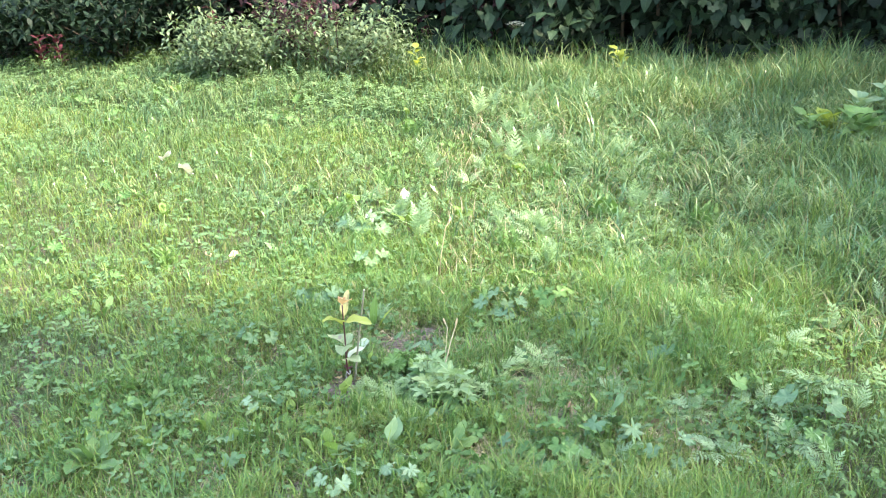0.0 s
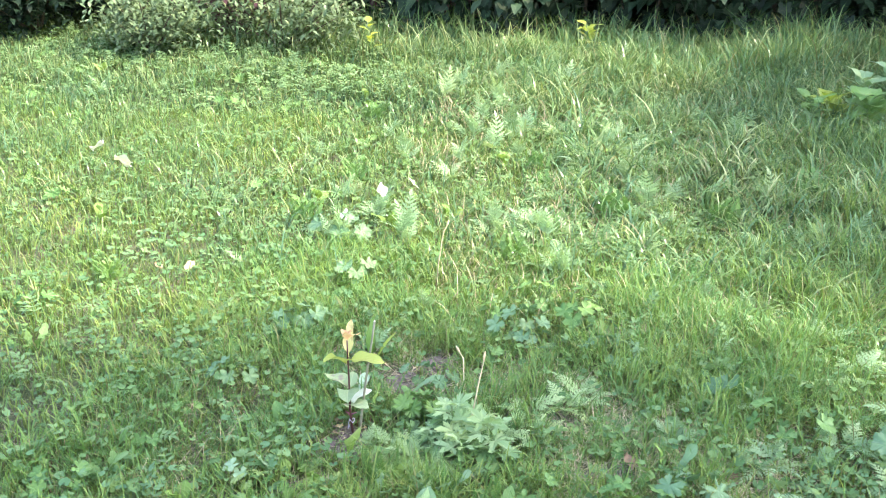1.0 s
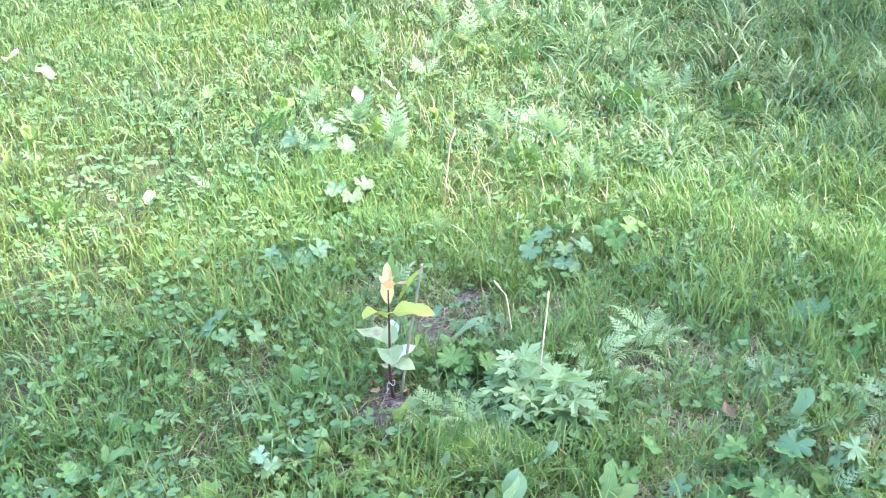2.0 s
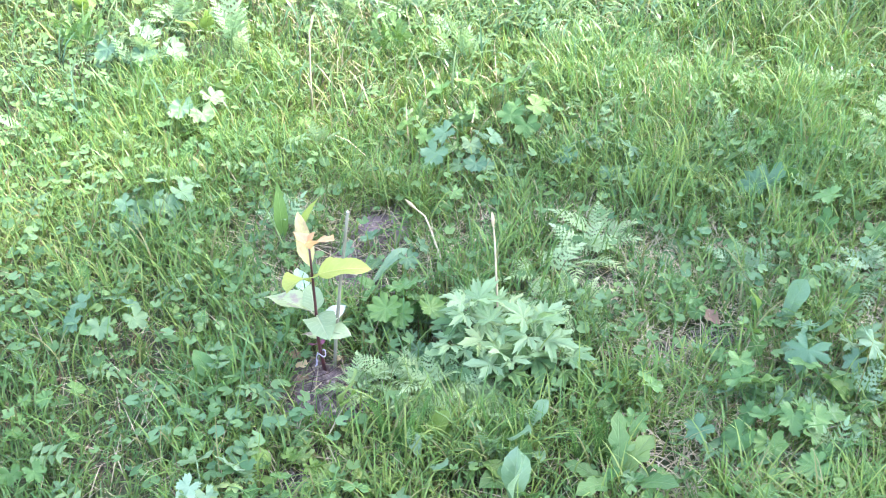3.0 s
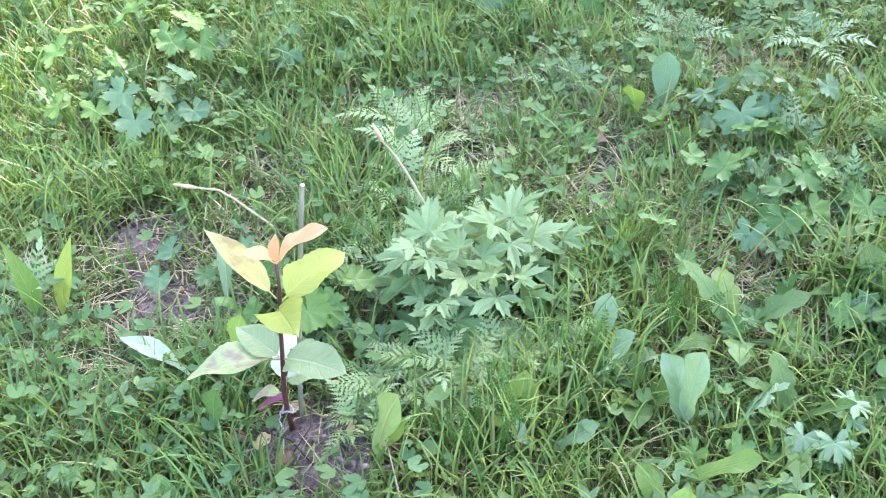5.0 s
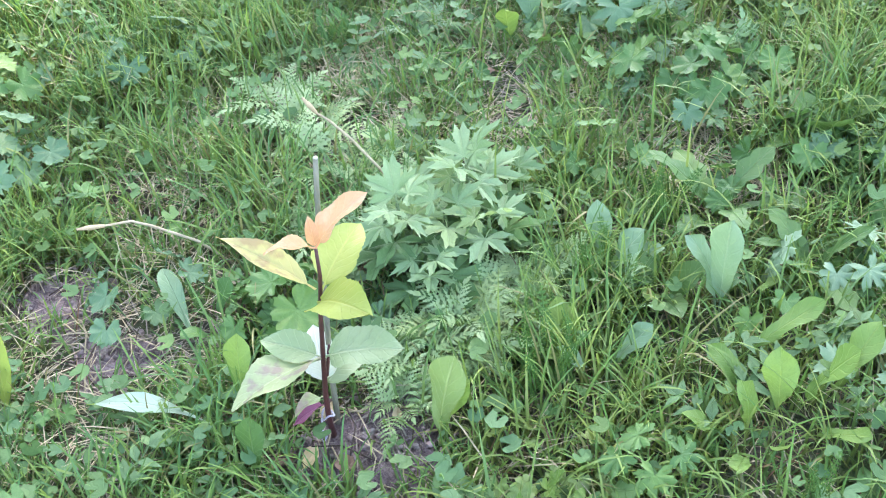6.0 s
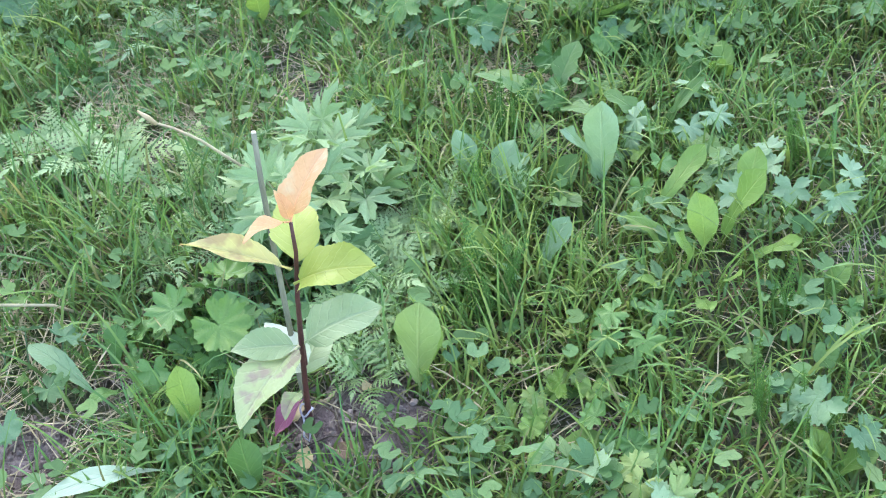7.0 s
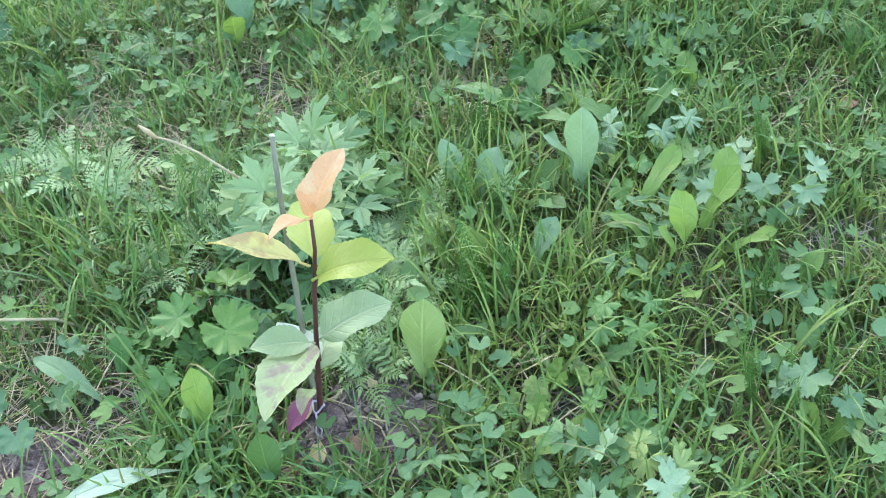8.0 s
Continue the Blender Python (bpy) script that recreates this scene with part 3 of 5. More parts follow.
def field(count, x0, x1, y0, y1, rng, keep=None):
    """Random places in the part of the field that the path looks over."""
    x, y = rng.uniform(x0, x1, count), rng.uniform(y0, y1, count)
    left = np.where(y < 0.4, -0.9 - 0.95 * (y + 0.9), -2.05 - 0.95 * (y - 0.4))
    right = 1.85 + 0.12 * np.maximum(y, 0)
    ok = (x > left - 0.15) & (x < right) & (y < 5.7)
    ok &= (rng.random(count) > openness(x, y) * 0.93)
    if keep is not None:
        ok &= keep(x, y)
    return x[ok], y[ok]


def sward(x, y):
    """How long the grass is: short on the mown side, long towards the hedge and the rough side."""
    long = 0.068 + 0.03 * ramped(x, -0.2, 0.8) + 0.05 * ramped(x, 0.7, 1.3) * ramped(y, 0.7, 1.6) + 0.08 * ramped(y, 1.6, 4.6) * ramped(x + 0.25 * y, -0.6, 1.2) + 0.05 * ramped(x, 0.8, 1.6) * ramped(y, 0.7, 1.6)
    long = long + 0.02 * ramped(y, 3.2, 5.2)
    return long * (0.4 + 0.75 * lattice(x, y, 0.35, 4) + 0.55 * lattice(x, y, 0.11, 24)) * (1 - 0.48 * thinness(x, y))


def grass(name, x, y, length, width, lean, bow, segs, material, rng, label):
    n = len(x)
    az = rng.uniform(0, 2 * math.pi, n)
    phi = np.abs(lean)[:, None] + np.abs(bow)[:, None] * (np.linspace(0, 1, segs)[None, :] ** 1.3)
    step = length[:, None] / segs
    out = np.concatenate([np.zeros((n, 1)), np.cumsum(np.sin(phi) * step, 1)], 1)
    up = np.concatenate([np.zeros((n, 1)), np.cumsum(np.cos(phi) * step, 1)], 1)
    up = np.maximum(up, 0.002)
    s = np.linspace(0, 1, segs + 1)
    wid = width[:, None] * (0.75 + 0.5 * s - 1.2 * s ** 3)[None, :] / 2
    tw = az[:, None] + math.pi / 2 + rng.normal(0, 0.5, n)[:, None] * s[None, :]
    cx = x[:, None] + np.cos(az)[:, None] * out
    cy = y[:, None] + np.sin(az)[:, None] * out
    cz = height(x, y)[:, None] - 0.012 + up
    sx, sy = np.cos(tw) * wid, np.sin(tw) * wid
    left = np.stack([cx - sx, cy - sy, cz], -1)[:, :segs]
    right = np.stack([cx + sx, cy + sy, cz], -1)[:, :segs]
    pair = np.stack([left, right], 2).reshape(n, 2 * segs, 3)
    tip = np.stack([cx, cy, cz], -1)[:, segs:]
    m = 2 * segs + 1
    verts = np.concatenate([pair, tip], 1).reshape(-1, 3)
    uv = np.concatenate([np.stack([np.repeat(s[:segs], 2), np.tile([0.0, 1.0], segs)], -1), [[1.0, 0.5]]])
    base = (np.arange(n) * m)[:, None]
    quads = np.concatenate([base + np.array([[2 * k, 2 * k + 1, 2 * k + 3, 2 * k + 2]]) for k in range(segs - 1)])
    tris = base + np.array([[2 * segs - 2, 2 * segs - 1, 2 * segs]])
    ob = new(name, fast_mesh(name, verts, [quads, tris], np.tile(uv, (n, 1)), material))
    return tagged(ob, label, "grass", kind="stuff")


def scatter(name, template, x, y, z, az, tilt, size, material, label, category, tagged_as="stuff", parent=None, lean_dir=None):
    """Many copies of one small leaf, joined: turned by az, tipped by tilt, scaled by size."""
    verts, faces, uvs = template
    n, m = len(x), len(verts)
    v = verts[None] * np.asarray(size)[:, None, None]
    ct, st = np.cos(tilt)[:, None], np.sin(tilt)[:, None]
    vy, vz = v[..., 1] * ct - v[..., 2] * st, v[..., 1] * st + v[..., 2] * ct
    ca, sa = np.cos(az)[:, None], np.sin(az)[:, None]
    px = v[..., 0] * ca - vy * sa + np.asarray(x)[:, None]
    py = v[..., 0] * sa + vy * ca + np.asarray(y)[:, None]
    pz = vz + np.asarray(z)[:, None]
    allv = np.stack([px, py, pz], -1).reshape(-1, 3)
    allf = [(np.asarray(f)[None] + (np.arange(n) * m)[:, None, None]).reshape(-1, np.asarray(f).shape[1]) for f in faces if len(f)]
    ob = new(name, fast_mesh(name, allv, allf, np.tile(uvs, (n, 1)), material))
    if parent:
        ob.parent = parent
    return tagged(ob, label, category, kind=tagged_as)


def cheap_leaf(width, rows=4, start=0.3, droop=0.7, shape_name="oval", fold=0.25, seed=0, cols=2):
    return blade_leaf(shape_name, width, rows, cols, fold=fold, start=start, droop=droop, stalk=0, seed=seed)


def disc_leaf(count, cut, seed, lobes=5):
    """A small round leaf, notched at its lobes, on a thin stalk of height 0.9."""
    rng = np.random.default_rng(seed)
    th = np.radians(np.linspace(-155, 155, count)) + math.pi / 2
    r = 0.62 * (1 - cut + cut * np.abs(np.sin(np.linspace(0, lobes * math.pi, count))) ** 0.7) * rng.uniform(0.92, 1.08, count)
    ring = np.stack([np.cos(th) * r, np.sin(th) * r * 0.95, 0.9 + 0.12 * r - 0.3 * np.sin(th) * r], -1)
    verts = np.concatenate([[[0, 0, 0.88]], ring, [[-0.03, 0, 0], [0.03, 0, 0], [0.02, 0, 0.88], [-0.02, 0, 0.88]]])
    k = np.arange(1, count)
    uvs = np.concatenate([[[0.5, 0.5]], np.stack([np.linspace(0, 1, count), np.full(count, 1.0)], -1), np.full((4, 2), 0.5)])
    return verts, [np.array([[count + 1, count + 2, count + 3, count + 4]]), np.stack([0 * k, k, k + 1], -1)], uvs


def clover_template(seed, rows=3, cols=2):
    """Three rounded leaflets on a thin stalk of height 1."""
    rng = np.random.default_rng(seed)
    items = []
    for k in range(3):
        lf = cheap_leaf(0.85, rows, 0.1, 0.3, "spoon" if rows > 2 else "oval", 0.15, seed + k, cols)
        m = pose(0, 0, 1, 0, 0, 120 * k + rng.uniform(-12, 12)) @ pose(0, 0, 0, rng.uniform(0, 25), 0, 0) @ Matrix.Scale(0.62, 4)
        items.append(moved(lf, m))
    stalk = (np.array([[-0.02, 0, 0], [0.02, 0, 0], [0.015, 0, 1], [-0.015, 0, 1]]), [np.array([[0, 1, 2, 3]])], np.full((4, 2), 0.5))
    return joined(items + [stalk])


def spray_template(pairs, size, seed, rows=3, cols=2):
    """A stalk with opposite leaflets, as ground elder and young parsley have."""
    rng = np.random.default_rng(seed)
    items = []
    for k in range(pairs):
        f = 0.35 + 0.55 * k / max(pairs - 1, 1)
        for sgn in (-1, 1):
            m = pose(0, f, 0.35 * f + 0.12, 0, 0, sgn * -65 + rng.uniform(-10, 10)) @ pose(0, 0, 0, rng.uniform(-15, 25), 0, 0) @ Matrix.Scale(size * (1.1 - 0.5 * f), 4)
            items.append(moved(cheap_leaf(0.48, rows, 0.2, 0.7, "pointed", 0.25, seed + k, cols), m))
    items.append(moved(cheap_leaf(0.48, rows, 0.2, 0.7, "pointed", 0.25, seed, cols), pose(0, 0.9, 0.43) @ Matrix.Scale(size * 0.8, 4)))
    stalk = (np.array([[-0.012, 0, 0], [0.012, 0, 0], [0.008, 0.95, 0.44], [-0.008, 0.95, 0.44]]), [np.array([[0, 1, 2, 3]])], np.full((4, 2), 0.5))
    return joined(items + [stalk])


def build_field():
    rng = np.random.default_rng(11)
    near = lambda x, y: (x > -0.75) & (x < 1.4) & (y > -1.15) & (y < 1.25)  # noqa: E731
    mid = lambda x, y: ~near(x, y) & (y < 2.9)  # noqa: E731
    far = lambda x, y: y >= 2.9  # noqa: E731

    def mown(x, y):
        return 1 - ramped(x + 0.3 * lattice(x, y, 0.5, 8), -0.35, 0.5)

    for name, count, box, keep, segs, width, mat_ in (
        ("grass", 165000, (-0.75, 1.4, -1.15, 1.25), near, 4, 0.0033, M_GRASS_NEAR),
        ("grass", 210000, (-3.6, 2.2, -1.1, 2.9), mid, 3, 0.0042, M_GRASS),
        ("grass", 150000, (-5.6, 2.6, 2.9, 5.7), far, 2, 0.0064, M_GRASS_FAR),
    ):
        x, y = field(count, *box, rng, keep)
        thin = rng.random(len(x)) < (0.30 + 0.75 * lattice(x, y, 0.16, 5) - 0.08 * mown(x, y)) * (1 - 0.3 * thinness(x, y)) * (0.25 + 1.2 * lattice(x, y, 0.03, 15))
        x, y = x[thin], y[thin]
        n = len(x)
        length = sward(x, y) * rng.uniform(0.45, 1.35, n)
        grass(name, x, y, length, width * rng.uniform(0.6, 1.35, n), rng.normal(0, 0.35, n), rng.uniform(0.2, 1.6, n), segs, mat_, rng,
              "green meadow grass growing over the garden ground")
    # the same lawn goes on all round, coarser
    x, y = np.concatenate([rng.uniform(-9, 8, 50000), rng.normal(0, 2.6, 80000)]), np.concatenate([rng.uniform(-8, 5.6, 50000), rng.normal(-0.3, 2.4, 80000)])
    left = np.where(y < 0.4, -0.9 - 0.95 * (y + 0.9), -2.05 - 0.95 * (y - 0.4))
    out = (y < 5.6) & ((x < left - 0.1) | (x > 1.8 + 0.12 * np.maximum(y, 0)) | (y < -1.05))
    x, y = x[out], y[out]
    n = len(x)
    grass("grass", x, y, rng.uniform(0.07, 0.17, n), rng.uniform(0.008, 0.015, n), rng.normal(0, 0.5, n), rng.uniform(0.5, 1.9, n), 2, M_GRASS, rng,
          "green meadow grass growing over the garden ground")
    x, y = x[::12], y[::12]
    n = len(x)
    scatter("clover", clover_template(4, 2, 1), x, y, height(x, y) + 0.02, rng.uniform(0, 6.28, n), rng.normal(0, 0.3, n), rng.uniform(0.03, 0.05, n), M_CLOVER,
            "small three-part clover leaves among the grass", "clover")
    # long arching blades on the rough side and below the hedge
    x, y = field(15000, -0.6, 2.6, 0.4, 5.7, rng, lambda x, y: (x > 0.35 - 0.25 * y) & (y > 1.5 - 0.5 * x))
    n = len(x)
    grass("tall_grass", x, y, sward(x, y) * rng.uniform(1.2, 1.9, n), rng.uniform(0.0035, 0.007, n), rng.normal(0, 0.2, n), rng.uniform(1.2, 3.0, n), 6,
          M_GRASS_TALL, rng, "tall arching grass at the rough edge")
    x, y = field(16000, -3.4, 0.8, 0.9, 4.7, rng)
    ok = rng.random(len(x)) < 1.6 * lattice(x, y, 0.3, 33) - 0.25
    x, y = x[ok], y[ok]
    n = len(x)
    grass("tall_grass", x, y, rng.uniform(0.09, 0.21, n), rng.uniform(0.003, 0.006, n), rng.normal(0, 0.25, n), rng.uniform(0.8, 2.6, n), 4,
          M_GRASS_TALL, rng, "loose tufts of pale arching grass in the lawn")
    x, y = field(5200, -2.2, 2.6, 4.3, 5.7, rng)
    n = len(x)
    grass("tall_grass", x, y, rng.uniform(0.16, 0.40, n), rng.uniform(0.004, 0.007, n), rng.normal(0, 0.22, n), rng.uniform(0.4, 2.3, n), 6,
          M_GRASS_TALL, rng, "long pale grass along the foot of the hedge")
    x, y = field(2600, -0.5, 1.3, -0.9, 1.2, rng)
    n = len(x)
    grass("tall_grass", x, y, rng.uniform(0.08, 0.17, n), rng.uniform(0.0018, 0.0042, n), rng.normal(0, 0.25, n), rng.uniform(0.4, 1.9, n), 6,
          M_GRASS_NEAR, rng, "broad loose grass blades among the weeds")
    # a stand of longer grass below the pale bush
    x, y = rng.normal(0.24, 0.09, 420), rng.normal(-0.225, 0.04, 420)
    n = len(x)
    grass("tall_grass", x, y, rng.uniform(0.07, 0.15, n), rng.uniform(0.002, 0.0038, n), rng.normal(0, 0.2, n), rng.uniform(0.3, 1.7, n), 6,
          M_GRASS_NEAR, rng, "stand of longer green grass below the pale bush")
    # small leaves that stand among the rough grass
    x, y = field(2600, 0.45, 1.5, -0.1, 1.5, rng)
    ok = rng.random(len(x)) < 1.3 * lattice(x, y, 0.13, 41) - 0.25
    x, y = x[ok], y[ok]
    for k in range(2):
        px, py = x[k::2], y[k::2]
        n = len(px)
        scatter("small_weeds", disc_leaf(17, 0.34, 18 + k, 5), px, py, height(px, py) + rng.uniform(0.0, 0.045, n), rng.uniform(0, 6.28, n), rng.normal(0.15, 0.4, n), rng.uniform(0.010, 0.024, n), M_IVY if k else M_SMALL,
                "small lobed leaves of low weeds in the grass", "weeds")
    # dead blades on the ground
    x, y = field(7000, -0.75, 1.4, -1.15, 1.25, rng)
    n = len(x)
    grass("dead_grass", x, y, rng.uniform(0.03, 0.11, n), rng.uniform(0.001, 0.0025, n), rng.uniform(0.9, 1.5, n), rng.uniform(0.0, 0.4, n), 3,
          M_STRAW, rng, "dry straw-coloured dead grass lying on the soil").location.z = 0.008
    x, y = field(6000, -0.75, 1.4, -1.15, 1.25, rng)
    n = len(x)
    grass("dead_grass", x, y, rng.uniform(0.02, 0.07, n), rng.uniform(0.0012, 0.0024, n), rng.uniform(0.2, 1.1, n), rng.uniform(0.0, 0.5, n), 3,
          M_REDSTEM, rng, "dull reddish-brown dry stems low in the grass")

    x, y = field(26000, -0.3, 1.1, -0.5, 1.0, rng)
    ok = rng.random(len(x)) < (0.55 + 0.4 * ramped(x, 0.3, 0.5)) * thinness(x, y) - 0.1
    x, y = x[ok], y[ok]
    n = len(x)
    grass("dead_grass", x, y, rng.uniform(0.025, 0.09, n), rng.uniform(0.001, 0.0024, n), rng.uniform(0.9, 1.5, n), rng.uniform(0.0, 0.5, n), 3,
          M_STRAW, rng, "pale dead grass matted between short green shoots").location.z = 0.014
    # tussocks of long arching blades towards the hedge
    tx, ty = field(420, -0.4, 2.4, 1.3, 5.3, rng, lambda x, y: x + 0.3 * y > 0.9)
    tx, ty = tx[:200], ty[:200]
    each = rng.integers(16, 40, len(tx))
    x, y = np.repeat(tx, each) + rng.normal(0, 0.035, each.sum()), np.repeat(ty, each) + rng.normal(0, 0.035, each.sum())
    n = len(x)
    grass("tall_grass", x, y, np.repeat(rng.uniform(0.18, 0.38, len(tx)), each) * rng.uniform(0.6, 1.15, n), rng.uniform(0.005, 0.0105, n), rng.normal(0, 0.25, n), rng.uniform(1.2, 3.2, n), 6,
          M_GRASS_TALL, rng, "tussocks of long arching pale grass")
    x, y = field(16000, -0.6, 2.0, 0.7, 4.2, rng, lambda x, y: x + 0.35 * y > 0.35)
    ok = rng.random(len(x)) < 1.5 * lattice(x, y, 0.4, 23) - 0.2
    x, y = x[ok], y[ok]
    n = len(x)
    grass("dead_grass", x, y, rng.uniform(0.06, 0.15, n), rng.uniform(0.0025, 0.0045, n), rng.uniform(0.2, 1.2, n), rng.uniform(0.0, 0.9, n), 3,
          M_STRAW, rng, "dry straw-coloured blades among the rough grass")
    spots = [(bx + r * 1.1 * math.sqrt(rng.random()) * math.cos(a), by + r * 1.1 * math.sqrt(rng.random()) * math.sin(a)) for bx, by, r in BARE for a in rng.uniform(0, 6.28, int(1500 * r))]
    x, y = np.array(spots).T
    n = len(x)
    grass("dead_grass", x, y, rng.uniform(0.015, 0.07, n), rng.uniform(0.0008, 0.002, n), rng.uniform(1.25, 1.52, n), rng.uniform(0.0, 0.25, n), 3,
          M_LITTER, rng, "dry bits of straw scattered over bare soil").location.z = 0.012
    # clover and small weeds, thickest on the mown side
    for keep, count, box, size in ((near, 1700, (-0.75, 1.4, -1.15, 1.25), (0.010, 0.021)), (mid, 15000, (-3.6, 2.2, -1.1, 2.9), (0.009, 0.019)), (far, 10000, (-5.6, 2.6, 2.9, 5.7), (0.012, 0.023))):
        x, y = field(count, *box, rng, keep)
        ok = rng.random(len(x)) < 0.25 + 0.5 * lattice(x, y, 0.22, 6) + 0.35 * mown(x, y)
        x, y = x[ok], y[ok]
        for k in range(3):
            px, py = x[k::3], y[k::3]
            n = len(px)
            scatter("clover", clover_template(k, 3 if keep is near else 2, 2 if keep is near else 1), px, py, height(px, py), rng.uniform(0, 6.28, n), rng.normal(0, 0.3, n), rng.uniform(*size, n), M_CLOVER,
                    "small three-part clover leaves among the grass", "clover")
    for keep, count, box, size in ((near, 3400, (-0.75, 1.4, -1.15, 1.25), (0.009, 0.022)), (mid, 15000, (-3.6, 2.2, -1.1, 2.9), (0.009, 0.021)), (far, 10000, (-5.6, 2.6, 2.9, 5.7), (0.012, 0.026))):
        x, y = field(count, *box, rng, keep)
        ok = rng.random(len(x)) < 0.2 + 0.9 * lattice(x, y, 0.15, 7)
        x, y = x[ok], y[ok]
        n = len(x)
        lift = rng.uniform(0.008, 0.05, n) + 0.25 * sward(x, y)
        scatter("small_weeds", disc_leaf(15 if keep is near else 7, 0.2, 5, 5), x, y, height(x, y) + lift - 0.02, rng.uniform(0, 6.28, n), rng.normal(0.1, 0.35, n),
                rng.uniform(*size, n), M_SMALL, "small round leaves of low weeds in the grass", "weeds")
    for keep, count, box, size in ((lambda x, y: near(x, y) & (x + 0.15 * y < 0.05), 4200, (-0.75, 0.25, -1.15, 1.25), (0.009, 0.024)), (lambda x, y: mid(x, y) & (x < 0.2), 8500, (-3.2, 0.2, -1.1, 2.0), (0.010, 0.024))):
        x, y = field(count, *box, rng, keep)
        ok = rng.random(len(x)) < (1.5 * lattice(x, y, 0.12, 14) - 0.35) * (0.25 + 0.75 * mown(x, y))
        x, y = x[ok], y[ok]
        n = len(x)
        for k in range(2):
            px, py = x[k::2], y[k::2]
            m = len(px)
            scatter("ground_ivy", disc_leaf(15, 0.22, 8 + k, 5), px, py, height(px, py) + rng.uniform(0.0, 0.035, m), rng.uniform(0, 6.28, m), rng.normal(0.15, 0.35, m),
                    rng.uniform(*size, m), M_IVY, "low carpet of small lobed leaves in the short grass", "weeds")
    for keep, count, box, size in ((near, 900, (-0.75, 1.4, -1.15, 1.25), (0.04, 0.075)), (mid, 9000, (-3.6, 2.2, -1.1, 2.9), (0.045, 0.09)), (far, 4800, (-5.6, 2.6, 2.9, 5.7), (0.05, 0.11))):
        x, y = field(count, *box, rng, keep)
        ok = rng.random(len(x)) < (1.5 * lattice(x, y, 0.4, 3) - 0.2) * (1 - 0.75 * mown(x, y) * (y < 3.3))
        x, y = x[ok], y[ok]
        for k in range(2):
            px, py = x[k::2], y[k::2]
            n = len(px)
            scatter("leafy_weeds", spray_template(3 + k, 0.5, 3 + k, 3 if keep is near else 2, 2 if keep is near else 1), px, py, height(px, py) + 0.3 * sward(px, py), rng.uniform(0, 6.28, n), rng.normal(-0.15, 0.3, n),
                    rng.uniform(*size, n), M_FEATHER, "feathered leaves of wild weeds between the grass", "weeds")


build_field()


# ---- hedge and what stands before it ----
def build_hedge():
    rng = np.random.default_rng(5)
    root = thing("hedge", 0.0, 5.62, "tall dense dark green leafy hedge behind the long grass", "hedge")
    tpl = [blade_leaf("pointed", 0.72, 3, 2, 0.04, fold=0.2, start=0.2, droop=0.8, stalk=0, seed=s) for s in (1, 2)]

    def face(x, z):
        return 0.16 * np.sin(x * 1.7) + 0.12 * np.sin(x * 4.1 + 1) + 0.5 * (lattice(x, z, 0.42, 2) - 0.5)

    for k in range(2):
        n = 8000
        x, z = rng.uniform(-7.0, 6.0, n), 0.02 + 3.2 * rng.random(n) ** 1.25
        y = -0.25 + face(x, z) + 1.0 * rng.random(n) ** 1.2
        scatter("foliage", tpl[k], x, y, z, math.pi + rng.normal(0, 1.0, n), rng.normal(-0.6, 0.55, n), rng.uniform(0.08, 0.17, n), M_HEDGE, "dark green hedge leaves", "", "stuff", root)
    n = 2200
    x, z = rng.uniform(-5.2, 3.2, n), 0.05 + 1.0 * rng.random(n)
    ok = rng.random(n) < 1.5 * lattice(x, z, 0.3, 6) - 0.1
    x, z = x[ok], z[ok]
    n = len(x)
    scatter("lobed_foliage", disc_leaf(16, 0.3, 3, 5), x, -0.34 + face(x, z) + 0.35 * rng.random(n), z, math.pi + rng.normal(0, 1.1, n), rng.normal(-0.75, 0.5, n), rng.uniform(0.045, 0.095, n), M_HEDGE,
            "dark lobed hedge leaves", "", "stuff", root)
    # a few leaves coloured as if lit, against the darker rest
    n = 170
    x, z = np.concatenate([rng.normal(-0.45, 0.35, 90), rng.uniform(-5.0, 2.6, 80)]), rng.uniform(0.35, 1.05, n)
    scatter("vine_foliage", tpl[1], x, -0.42 + face(x, z) + 0.2 * rng.random(n), z, math.pi + rng.normal(0, 1.0, n), rng.normal(-0.7, 0.5, n), rng.uniform(0.10, 0.17, n), M_VINE_LIT,
            "pointed vine leaves on the hedge, coloured paler as if lit", "", "stuff", root)
    n = 24000
    x, z = rng.uniform(-7.2, 6.2, n), 3.2 * rng.random(n) ** 1.1
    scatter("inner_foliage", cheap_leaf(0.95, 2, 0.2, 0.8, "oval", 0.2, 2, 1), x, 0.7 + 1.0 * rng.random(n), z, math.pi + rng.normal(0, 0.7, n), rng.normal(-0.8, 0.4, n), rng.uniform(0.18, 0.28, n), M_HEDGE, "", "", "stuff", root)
    n = 700
    x = rng.uniform(-4.6, -0.6, n)
    z = rng.uniform(0.15, 0.75, n)
    scatter("reddish_foliage", tpl[0], x, -0.30 + 0.4 * rng.random(n), z, math.pi + rng.normal(0, 0.9, n), rng.normal(-0.6, 0.5, n), rng.uniform(0.05, 0.10, n), M_HEDGE_RED,
            "dark reddish hedge leaves", "", "stuff", root)
    for i in range(46):
        bx = -7 + 13 * (i + 0.5) / 46 + rng.normal(0, 0.08)
        by = 0.35 + rng.normal(0, 0.12)
        pts = [(bx + rng.normal(0, 0.05) * k, by + rng.normal(0, 0.05) * k, 0.55 * k - 0.02) for k in range(6)]
        part("hedge_stem", fast_mesh("hedge_stem", *tube(pts, np.linspace(0.017, 0.006, 6), 6), M_STEM_DARK), root)


